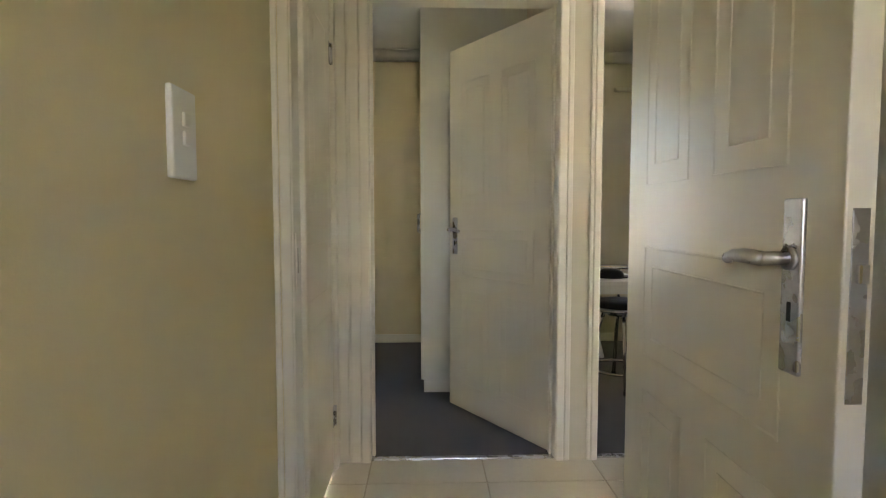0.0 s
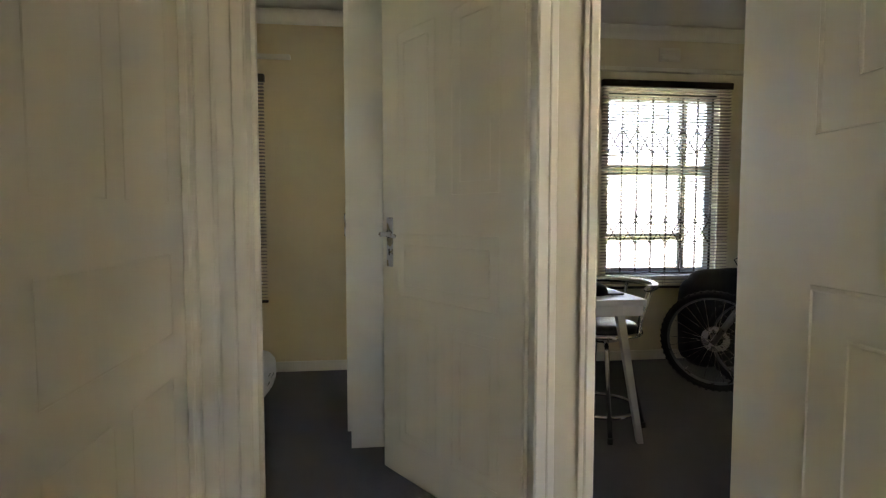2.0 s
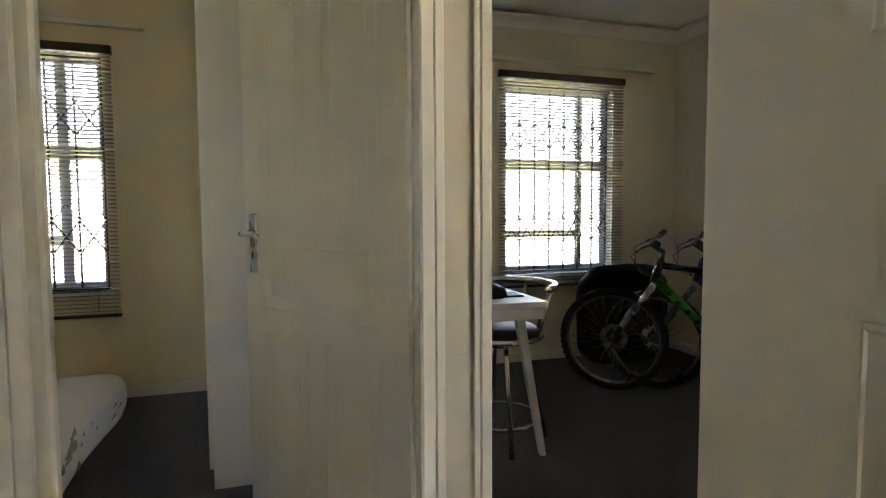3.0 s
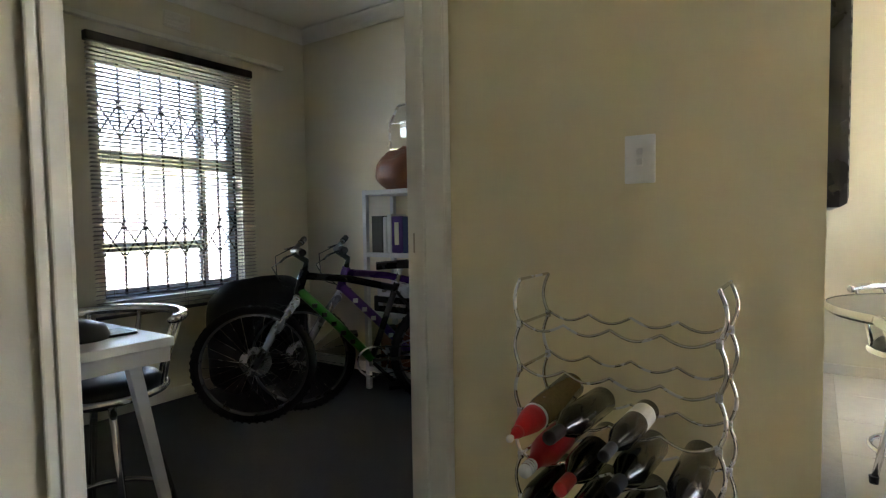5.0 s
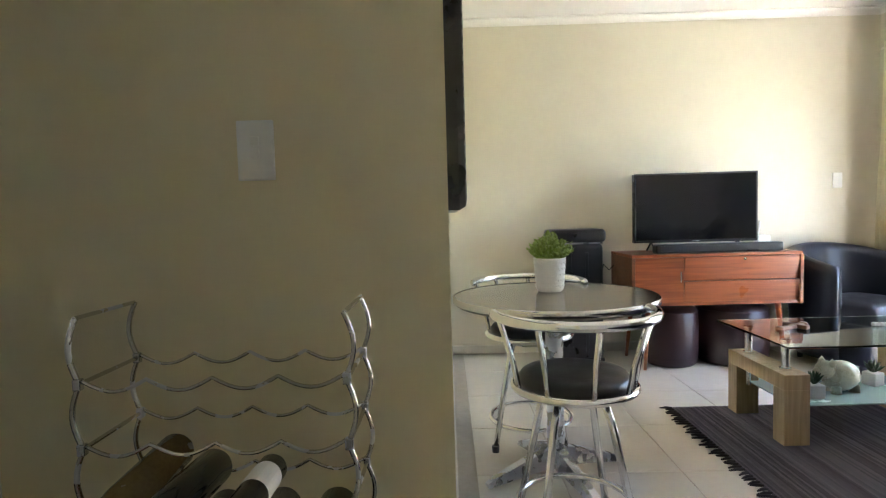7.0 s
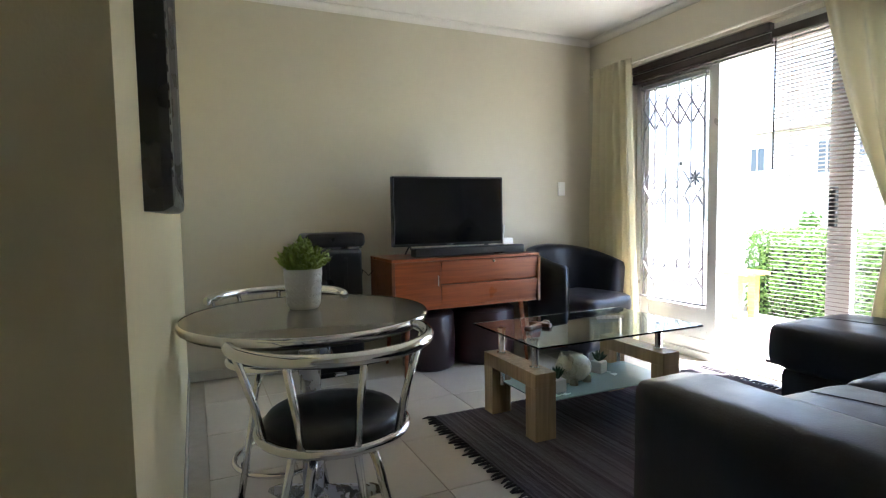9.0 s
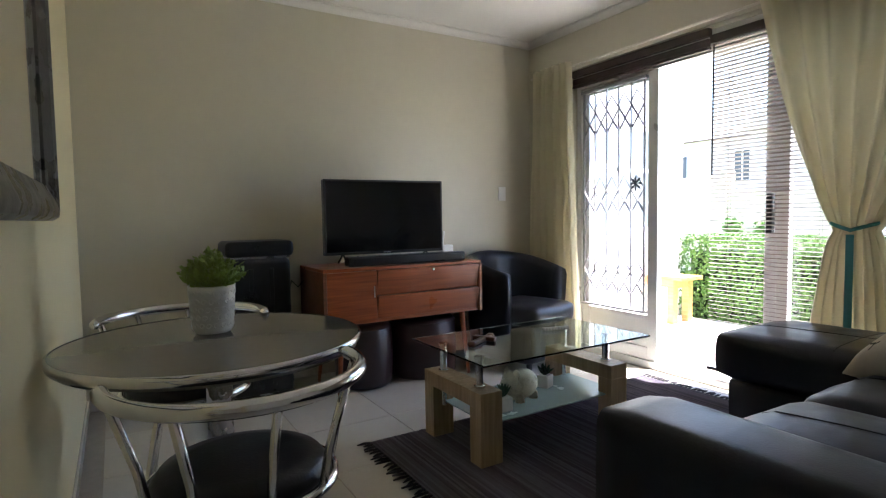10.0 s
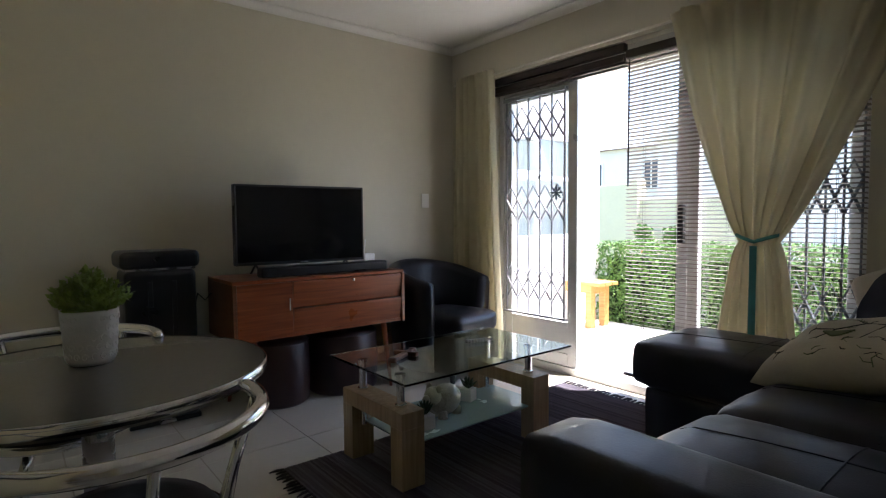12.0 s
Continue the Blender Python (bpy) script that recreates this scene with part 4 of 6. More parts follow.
def piece(name, me, parent, m):
    ob = new(name, me)
    ob.parent = parent
    ob.matrix_basis = m
    return ob


def venetian(label, x0, x1, y, z0, z1, tilt, pitch=0.0235, slat=0.025, raised=False, head=0.05):
    b = thing("venetian_blind", label, "blind", "venetian blinds", at=pose((x0 + x1) / 2, y, 0))
    w = x1 - x0
    part("headrail", box(-w / 2, w / 2, -0.022, 0.022, z1 - head, z1, 0.004), BLINDW, b)
    # lit tone on lowered slats only; the raised stack takes the dark rail colour
    me = shared_box("slat", w - 0.01, slat, 0.0029 if raised else 0.0012, BLINDW if raised else BLIND_LIT)
    z = z1 - head - 0.015
    n = 0
    while z > z0 + 0.02:
        piece("slat", me, b, pose(0, 0, z, tilt + 0.8 * math.sin(n * 1.7), 0, 0.05 * math.sin(n * 2.3)))
        z -= 0.003 if raised else pitch
        n += 1
    part("bottom_rail", box(-w / 2, w / 2, -0.014, 0.014, z0, z0 + 0.018, 0.003), BLINDW, b)
    if not raised:
        for f in (-0.40, 0.0, 0.40):
            for dy in (-0.0135, 0.0135):
                part("ladder_cord", tube([(f * w, dy, z0 + 0.01), (f * w, dy, z1 - head)], 0.0009, 4), BLINDW, b)
    return b


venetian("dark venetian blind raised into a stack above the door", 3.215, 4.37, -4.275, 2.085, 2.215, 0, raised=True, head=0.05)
lb = venetian("dark venetian blind lowered over the garden door", 1.955, 3.205, -4.275, 0.115, 2.165, 15)
part("tilt_wand", tube([(0.59, 0.03, 2.10), (0.592, 0.032, 1.32)], 0.005, 6), BLINDW, lb, "dark tilt wand")

# aluminium sliding door in the opening
YD = -4.38
gd = tagged(new("door_garden"), "white aluminium sliding garden door standing open", "sliding door", kind="structure")
def bar(name, x0, x1, z0, z1, y=YD, d=0.045, mat=None):
    return part(name, box(x0, x1, y - d / 2, y + d / 2, z0, z1, 0.003), mat or ALU, gd)
bar("head_frame", DX0, DX1, 2.08, DTOP, d=0.11)
bar("side_frame", DX0, DX0 + 0.045, 0.05, 2.08, d=0.11)
bar("side_frame", DX1 - 0.045, DX1, 0.05, 2.08, d=0.11)
bar("sill_track", DX0, DX1, -0.004, 0.05, d=0.12)
bar("stile", 3.63, 3.71, 0.05, 2.08, y=-4.36)
bar("stile", 4.26, 4.333, 0.05, 2.08, y=-4.36)
bar("rail", 3.71, 4.26, 0.05, 0.14, y=-4.36)
bar("kick_panel", 3.71, 4.26, 0.14, 0.335, y=-4.36, d=0.03)
bar("rail", 3.71, 4.26, 0.335, 0.37, y=-4.36)
bar("rail", 3.71, 4.26, 2.02, 2.08, y=-4.36)
bar("stile", 2.86, 2.93, 0.05, 2.08, y=-4.41)
bar("stile", 2.77, 2.835, 0.05, 2.08, y=-4.36)
bar("stile", 1.995, 2.06, 0.05, 2.08, y=-4.41)
bar("rail", 2.06, 2.86, 0.05, 0.13, y=-4.41)
bar("rail", 2.06, 2.86, 2.01, 2.08, y=-4.41)
for x0, x1, z0, y in ((3.71, 4.26, 0.37, -4.36), (2.06, 2.86, 0.13, -4.41)):
    g = part("pane", box(x0, x1, y - 0.003, y + 0.003, z0, 2.015), GLASS, gd)
    g.visible_shadow = False
part("pull_handle", box(2.868, 2.905, -4.385, -4.345, 0.97, 1.20, 0.008), BLACKM, gd, "black pull handle")


def trellis(name, label, x0, x1, y, z0, z1, bars, rows, amp, mat, r=0.0075, flower=None, width=0.009):
    """Folding security gate: flat uprights joined by rows of crossed links."""
    g = thing(name, label, "security gate", at=pose(0, y, 0))
    xs = [x0 + (x1 - x0) * i / (bars - 1) for i in range(bars)]
    me = shared_box("upright", width, 0.014, z1 - z0, mat)
    for x in xs:
        piece("upright", me, g, pose(x, 0, (z0 + z1) / 2))
    for z in rows:
        for a, b in zip(xs, xs[1:]):
            m_ = (a + b) / 2
            for s in (1, -1):
                part("link", tube([(a, -0.009 * s, z + s * amp), (m_, -0.009 * s, z), (b, -0.009 * s, z - s * amp)], r * 0.6, 5), mat, g)
            part("link", tube([(a, 0.011, z + amp), (m_, 0.011, z + 2 * amp), (b, 0.011, z + amp)], r * 0.5, 5), mat, g)
    part("top_track", box(x0 - 0.02, x1 + 0.02, -0.02, 0.02, z1, z1 + 0.025, 0.002), mat, g)
    part("bottom_track", box(x0 - 0.02, x1 + 0.02, -0.02, 0.02, z0 - 0.015, z0, 0.002), mat, g)
    if flower:
        for k in range(8):
            a = math.pi * k / 4
            part("petal", tube([(flower[0], 0.016, flower[1]), (flower[0] + 0.036 * math.cos(a), 0.018, flower[1] + 0.036 * math.sin(a)), (flower[0] + 0.056 * math.cos(a), 0.016, flower[1] + 0.056 * math.sin(a))], [0.003, 0.009, 0.003], 6), GATE, g)
    return g


GATEL = material("gate_silver", (0.38, 0.39, 0.42), 0.4, 0.4, vary=0.1)
trellis("security_gate", "silver folding security gate with diamond links and a flower ornament", 3.73, 4.30, -4.325, 0.40, 2.03, 6, (0.60, 1.20, 1.80), 0.085, GATEL, 0.013, (3.79, 1.31))
trellis("security_gate", "dark folding security gate pushed together behind the blind", 1.99, 2.44, -4.325, 0.07, 2.06, 7, (0.62, 1.22, 1.84), 0.085, GATE, 0.014)

structure(part("curtain_rail", tube([(1.5, -4.19, 2.235), (4.78, -4.19, 2.235)], 0.009, 8), TRIM), "white curtain rail above the garden door", "curtain rail")


def curtain(name, label, edges, y, z0, z1, waves, amp, seed):
    """Gathered cloth: edges(z) gives its two ends along x at a height."""
    c = thing(name, label, "curtain", "garden door curtains")
    bm = bmesh.new()
    nx, nz = waves * 10, 44
    rnd = random.Random(seed)
    ph = [rnd.uniform(-0.5, 0.5) for _ in range(waves + 2)]
    grid = []
    for j in range(nz + 1):
        z = z0 + (z1 - z0) * j / nz
        a, b = edges(z)
        row = []
        for i in range(nx + 1):
            u = i / nx
            k = u * waves
            p = ph[int(k)] * (1 - k % 1) + ph[int(k) + 1] * (k % 1)
            squeeze = min(1.0, (b - a) / 0.45)
            am = amp * (0.45 + 0.55 * squeeze) * (0.75 + 0.5 * noise.noise((k, z * 0.7, seed)))
            off = math.sin(2 * math.pi * (k + p * 0.55 + 0.12 * noise.noise((k * 0.7, z * 1.3, seed))))
            top = max(0.0, (z - z1 + 0.07) / 0.07)
            off = off * (1 - 0.4 * top) + 0.4 * top * math.sin(2 * math.pi * k * 3)
            row.append(bm.verts.new((a + (b - a) * u + 0.006 * noise.noise((k, z * 3, 2)), y + am * off + 0.012 * noise.noise((u * 3, z * 1.5, seed + 5)), z)))
        grid.append(row)
    for p, q in zip(grid, grid[1:]):
        for i in range(nx):
            bm.faces.new((p[i], p[i + 1], q[i + 1], q[i]))
    ob = part("cloth", bm, CURTAIN, c, smooth=True)
    md = ob.modifiers.new("thickness", 'SOLIDIFY')
    md.thickness = 0.003
    return c


curtain("curtain", "cream cloth curtain hanging straight beside the door", lambda z: (4.30 - 0.09 * (1 - z / 2.3), 4.74 + 0.02 * math.sin(z * 2)), -4.165, 0.03, 2.27, 6, 0.036, 1)


def tied(z):
    zt = 1.0
    if z > zt:
        f = (z - zt) / (2.30 - zt)
        l, r = 2.285 + (1.66 - 2.285) * f ** 0.85, 2.465 + (2.88 - 2.465) * f ** 0.72
    else:
        f = (zt - z) / zt
        l, r = 2.285 - 0.13 * f ** 0.6, 2.465 + 0.16 * f ** 0.5
    return l, r


tc_ = curtain("curtain", "cream cloth curtain gathered by a teal tieback", tied, -4.15, 0.03, 2.27, 8, 0.045, 7)
part("tieback", tube([(2.375 + 0.105 * math.cos(t), -4.155 + 0.06 * math.sin(t), 1.0 + 0.035 * abs(math.cos(t))) for t in [2 * math.pi * i / 24 for i in range(24)]], 0.009, 6, True), TEAL, tc_, "teal ribbon tieback")
part("ribbon_tail", box(2.358, 2.392, -4.094, -4.091, 0.42, 0.98, 0.001), TEAL, tc_, "hanging teal ribbon end")

# ---- outside ----
PAVE = material("patio_paving", (0.72, 0.69, 0.62), 0.8, vary=0.12, scale=3, bump=0.3, bump_scale=60)
LAWN = material("garden_soil_grass", (0.12, 0.13, 0.06), 0.95, vary=0.4, scale=8, bump=0.5, bump_scale=40)
RENDER_W = material("white_render", (0.78, 0.77, 0.74), 0.85, vary=0.05, scale=2, bump=0.25, bump_scale=90)
RENDER_C = material("cream_render", (0.62, 0.60, 0.42), 0.85, vary=0.06, scale=2, bump=0.25, bump_scale=90)
HEDGE = material("hedge_leaf", (0.085, 0.18, 0.028), 0.5, vary=0.55, scale=14, island=0.7)
# near-black filler: the shade between the leaves put into a solid colour
HEDGE_SHADE = material("hedge_inner_shade", (0.02, 0.04, 0.012), 0.95, vary=0.4, scale=20)
ROOF = material("roof_tile", (0.22, 0.16, 0.14), 0.8, vary=0.2, scale=12)
structure(part("ground", box(-300, 300, -300, 300, -0.35, -0.20), LAWN), "level garden ground reaching far away", "ground")
structure(part("patio_paving", box(-3.0, 7.0, -6.42, -4.50, -0.19, -0.03), PAVE), "pale sunlit patio paving outside the door", "pavement")
wing = tagged(new("house_wing"), "white rendered wing of the house beside the patio", "house")
part("wall", (lambda bm: ([add_box(bm, *b) for b in ((5.0, 5.2, -6.55, -4.52, -0.19, 0.9), (5.0, 5.2, -6.55, -6.15, 0.9, 2.0), (5.0, 5.2, -4.95, -4.52, 0.9, 2.0), (5.0, 5.2, -6.55, -4.52, 2.0, 2.9), (5.2, 8.0, -6.55, -6.35, -0.19, 2.9))], bm)[-1])(bmesh.new()), RENDER_W, wing)
part("roof", box(4.9, 8.1, -6.65, -4.52, 2.9, 3.05, 0.01), ROOF, wing)
wf = part("window", (lambda bm: ([add_box(bm, *b, 0.004) for b in ((5.03, 5.09, -6.15, -4.95, 0.9, 0.95), (5.03, 5.09, -6.15, -4.95, 1.95, 2.0), (5.03, 5.09, -6.15, -4.95, 1.52, 1.57), (5.03, 5.09, -6.15, -6.10, 0.95, 1.95), (5.03, 5.09, -5.0, -4.95, 0.95, 1.95), (5.03, 5.09, -5.57, -5.52, 0.95, 1.95))], bm)[-1])(bmesh.new()), ALU, wing, "white framed window")
part("pane", box(5.058, 5.062, -6.10, -5.0, 0.95, 1.95), GLASS, wf)
part("casement", (lambda bm: (add_box(bm, 0.0, 0.03, -0.5, 0.0, -0.42, -0.39), add_box(bm, 0.0, 0.03, -0.5, 0.0, -0.03, 0.0), add_box(bm, 0.0, 0.03, -0.5, -0.47, -0.39, -0.03), add_box(bm, 0.0, 0.03, -0.03, 0.0, -0.39, -0.03), bm)[-1])(bmesh.new()), ALU, wf, "top-hung casement standing ajar").matrix_basis = pose(5.0, -5.0, 1.95, 0, 22, 0)

bench = thing("garden_bench", "plain varnished pine bench on the patio", "bench", at=pose(4.55, -5.92, -0.03))
for k in range(3):
    part("seat_board", box(0.0, 0.92, -0.34 + 0.117 * k, -0.34 + 0.117 * k + 0.108, 0.445, 0.48, 0.004), PINE, bench)
for x in (0.10, 0.74):
    lg = part("end_frame", box(x, x + 0.07, -0.32, -0.24, 0.0, 0.445, 0.004), PINE, bench)
    part("leg", box(x, x + 0.07, -0.08, 0.0, 0.0, 0.445, 0.004), PINE, lg)
    part("crosspiece", box(x, x + 0.07, -0.24, -0.08, 0.36, 0.445, 0.004), PINE, lg)
part("apron", box(0.17, 0.74, -0.03, -0.005, 0.37, 0.445, 0.003), PINE, bench)


def leafy(bm, rnd, pts, size):
    for p, nrm in pts:
        o = (Vector((rnd.gauss(0, 1), rnd.gauss(0, 1), rnd.gauss(0, 1))) + Vector(nrm) * 1.2).normalized()
        t = o.orthogonal().normalized()
        t = Matrix.Rotation(rnd.uniform(0, 6.28), 3, o) @ t
        s = o.cross(t)
        l, w = size * rnd.uniform(0.6, 1.3), size * rnd.uniform(0.35, 0.6)
        c = Vector(p)
        bm.faces.new([bm.verts.new(q) for q in (c - t * l * 0.5, c + s * w * 0.5 + o * 0.004, c + t * l * 0.5, c - s * w * 0.5 + o * 0.004)])


hedge = tagged(new("hedge"), "dense clipped green hedge behind the patio", "hedge")
rnd = random.Random(11)
part("shade_core", (lambda bm: (bmesh.ops.subdivide_edges(bm, edges=bm.edges[:], cuts=14, use_grid_fill=True), [setattr(v, "co", v.co + Vector((0, noise.noise(v.co * 2.1) * 0.05, noise.noise(v.co * 1.7) * 0.05))) for v in bm.verts], bm)[-1])(box(-2.5, 4.95, -7.25, -6.64, -0.20, 0.68)), HEDGE_SHADE, hedge)
bm = bmesh.new()
pts = []
for i in range(34000):
    x = rnd.uniform(-2.55, 5.0)
    wob = 0.05 * noise.noise((x * 1.8, 3, 1)) + 0.03 * noise.noise((x * 6, 7, 1))
    if rnd.random() < 0.74:
        z = rnd.uniform(-0.2, 0.84)
        pts.append(((x, -6.49 + wob + 0.05 * noise.noise((x * 3, z * 4, 2)) - rnd.uniform(0, 0.12), z), (0, 1, 0.3)))
    else:
        pts.append(((x, rnd.uniform(-7.25, -6.48), 0.79 + wob + rnd.uniform(-0.04, 0.06)), (0, 0.2, 1)))
leafy(bm, rnd, pts, 0.05)
tagged(part("leaves", bm, HEDGE, hedge, "dense green leaves"), kind="stuff")

bw = tagged(new("boundary_wall"), "cream rendered boundary wall beyond the hedge", "garden wall")
part("tall_section", box(7.9, 10.5, -12.2, -12.0, -0.2, 1.86, 0.01), RENDER_C, bw)
part("low_section", box(5.7, 7.9, -12.25, -12.05, -0.2, 1.52, 0.01), RENDER_C, bw)
part("pier", box(7.82, 8.0, -12.3, -11.95, -0.2, 1.95, 0.01), RENDER_C, bw)
fence = tagged(new("palisade_fence"), "white palisade fence beyond the hedge", "fence")
me = shared_box("pale", 0.05, 0.02, 1.5, RENDER_W)
for i in range(44):
    piece("pale", me, fence, pose(0.2 + 0.125 * i, -12.1, 0.62))
for z in (0.35, 1.15):
    part("rail", box(0.1, 5.7, -12.08, -12.05, z - 0.03, z + 0.03), RENDER_W, fence)
for bx_, by_, s in ((7.45, -11.6, 0.30), (6.9, -11.7, 0.26)):
    sh = tagged(new("shrub"), "small green shrub by the garden wall", "shrub")
    part("stem", tube([(bx_, by_, -0.2), (bx_ + 0.03, by_, 0.3), (bx_, by_ + 0.05, 0.8)], [0.03, 0.02, 0.008], 6), PINE, sh)
    bm = bmesh.new()
    pp = []
    for i in range(420):
        d = Vector((rnd.gauss(0, 1), rnd.gauss(0, 1), rnd.gauss(0, 1))).normalized()
        r = s * rnd.uniform(0.45, 1.0) * (0.8 + 0.4 * noise.noise(d * 2 + Vector((bx_, 0, 0))))
        pp.append(((bx_ + d.x * r * 0.8, by_ + d.y * r * 0.8, 0.75 + d.z * r), d))
    leafy(bm, rnd, pp, 0.10)
    part("leaves", bm, HEDGE, sh)

DARKGLASS = material("far_window_glass", (0.05, 0.06, 0.08), 0.1, vary=0.1)


def far_house(label, x0, x1, y, depth, eaves, ridge, windows, gable=False):
    h = tagged(new("neighbour_house"), label, "house")
    bm = box(x0, x1, y - depth, y, -0.2, eaves)
    part("wall", bm, RENDER_W, h)
    bm = bmesh.new()
    ov = 0.35
    if gable:
        xm = (x0 + x1) / 2
        prof = [(x0 - ov, eaves - 0.1), (xm, ridge), (x1 + ov, eaves - 0.1)]
        vs = [[bm.verts.new((x, yy, z)) for x, z in prof] for yy in (y + 0.3, y - depth)]
    else:
        ym = y - depth / 2
        prof = [(y + ov, eaves - 0.1), (ym, ridge), (y - depth - ov, eaves - 0.1)]
        vs = [[bm.verts.new((xx, yy, z)) for yy, z in prof] for xx in (x0 - ov, x1 + ov)]
    for i in range(3):
        bm.faces.new((vs[0][i], vs[0][(i + 1) % 3], vs[1][(i + 1) % 3], vs[1][i]))
    bm.faces.new(vs[0])
    bm.faces.new(vs[1][::-1])
    part("roof", bm, ROOF if not gable else RENDER_W, h)
    for wx, wz, ww, wh in windows:
        f = part("window", (lambda bm: ([add_box(bm, *b) for b in ((wx, wx + ww, y - 0.02, y + 0.05, wz, wz + 0.08), (wx, wx + ww, y - 0.02, y + 0.05, wz + wh - 0.08, wz + wh), (wx, wx + 0.08, y - 0.02, y + 0.05, wz + 0.08, wz + wh - 0.08), (wx + ww - 0.08, wx + ww, y - 0.02, y + 0.05, wz + 0.08, wz + wh - 0.08), (wx + ww / 2 - 0.03, wx + ww / 2 + 0.03, y - 0.02, y + 0.05, wz + 0.08, wz + wh - 0.08))], bm)[-1])(bmesh.new()), ALU, h)
        part("pane", box(wx + 0.08, wx + ww - 0.08, y - 0.01, y + 0.012, wz + 0.08, wz + wh - 0.08), DARKGLASS, f)
    return h


far_house("pale two-storey neighbouring house with framed windows", 14.6, 22.0, -26, 9, 4.7, 5.2, ((15.2, 2.5, 0.9, 1.5), (18.4, 2.5, 0.9, 1.5)))
far_house("white gabled neighbouring house with framed windows", 6.0, 14.2, -24, 9, 4.6, 7.0, ((12.6, 2.9, 0.8, 1.1), (10.4, 2.9, 1.0, 1.1), (8.0, 2.9, 1.0, 1.1)), True)

# added wall: hides the horizon behind white and bounces light into the rooms
yw = tagged(new("yard_bounce_wall"), "white wall added outside the bedroom windows to bounce light", "garden wall")
part("wall", box(-7.0, 8.0, 6.0, 6.2, -0.2, 1.75, 0.01), RENDER_W, yw)
part("coping", box(-7.0, 8.0, 5.95, 6.25, 1.75, 1.83, 0.01), RENDER_W, yw)
# ---- passage corner: mirror and wine rack ----
mir = thing("wall_mirror", "large mirror in a broad black moulded frame on the wall", "mirror", at=pose(2.03, Y_N, 1.10))
MW, MH = 1.05, 0.82
part("glass", box(0.09, MW - 0.09, -0.022, -0.016, 0.09, MH - 0.09), MIRROR, mir)
part("backing", box(0.01, MW - 0.01, -0.016, 0, 0.01, MH - 0.01), FRAMEB, mir)


def frame_rail(a, b, inner_a, inner_b):
    """Curved moulding with mitred ends from outer edge to inner edge."""
    bm = bmesh.new()
    prof = [(0.0, 0.0), (0.0, 0.030), (0.10, 0.046), (0.3, 0.050), (0.55, 0.044), (0.8, 0.034), (1.0, 0.026), (1.0, 0.0)]
    A, B, IA, IB = (Vector((p[0], 0, p[1])) for p in (a, b, inner_a, inner_b))
    ra = [bm.verts.new(A.lerp(IA, u) + Vector((0, -d, 0))) for u, d in prof]
    rb = [bm.verts.new(B.lerp(IB, u) + Vector((0, -d, 0))) for u, d in prof]
    for i in range(len(prof)):
        j = (i + 1) % len(prof)
        bm.faces.new((ra[i], ra[j], rb[j], rb[i]))
    bm.faces.new(ra[::-1])
    bm.faces.new(rb)
    return bm


o = [(0, 0), (MW, 0), (MW, MH), (0, MH)]
n_ = [(0.095, 0.095), (MW - 0.095, 0.095), (MW - 0.095, MH - 0.095), (0.095, MH - 0.095)]
for i in range(4):
    j = (i + 1) % 4
    part("frame_rail", frame_rail(o[i], o[j], n_[i], n_[j]), FRAMEB, mir, "black moulded frame rail")
bm = bmesh.new()
for k in range(24):
    z = 0.06 + 0.7 * k / 23
    add_box(bm, 0.012, 0.022, -0.0485, -0.040, z, z + 0.014, 0.002)
part("beading", bm, FRAMEB, mir)

WIRE = material("rack_wire", (0.62, 0.60, 0.56), 0.25, 1.0, vary=0.08, scale=20)
BOTTLE = material("dark_bottle_glass", (0.014, 0.013, 0.010), 0.16, vary=0.2)
REDFOIL = material("red_foil", (0.42, 0.012, 0.016), 0.38, vary=0.15, scale=20)
DARKFOIL = material("dark_foil", (0.02, 0.016, 0.018), 0.35, vary=0.2)
WHITEFOIL = material("silver_foil", (0.62, 0.62, 0.62), 0.35, 0.5, vary=0.15)
GOLDFOIL = material("gold_foil", (0.30, 0.22, 0.10), 0.4, 0.4, vary=0.15)
LABELW = material("bottle_label", (0.70, 0.67, 0.58), 0.7, vary=0.06, scale=20)
FELT = material("red_felt", (0.46, 0.010, 0.014), 0.9, vary=0.2, scale=30, sheen=0.1)
FELTW = material("white_felt", (0.75, 0.73, 0.70), 0.95, vary=0.08, scale=40)

RKX0, RKX1, RKY0, RKY1 = 1.43, 1.587, -0.775, -0.378
rack = thing("wine_rack", "tall many-tier wavy chrome wire wine rack against the wall", "wine rack")
LEVELS = (0.148, 0.248, 0.348, 0.448, 0.548, 0.648, 0.748, 0.848)
for x in (RKX0, RKX1):
    for yi, ys in ((RKY1, 1), (RKY0, -1)):
        pts = [(x, yi + ys * (0.002 + 0.014 * abs(math.sin(math.pi * (z - 0.048) / 0.1))), z) for z in [0.948 * k / 95 for k in range(96)]]
        part("upright", tube([(p[0], p[1], max(p[2], 0.004)) for p in pts], 0.0042, 6), WIRE, rack, smooth=True)
    for z in LEVELS:
        pts = [(x, RKY1 + (RKY0 - RKY1) * k / 48, z - 0.018 * abs(math.sin(math.pi * 4 * k / 48)) + 0.006) for k in range(49)]
        part("wave_wire", tube(pts, 0.0031, 6), WIRE, rack, smooth=True)
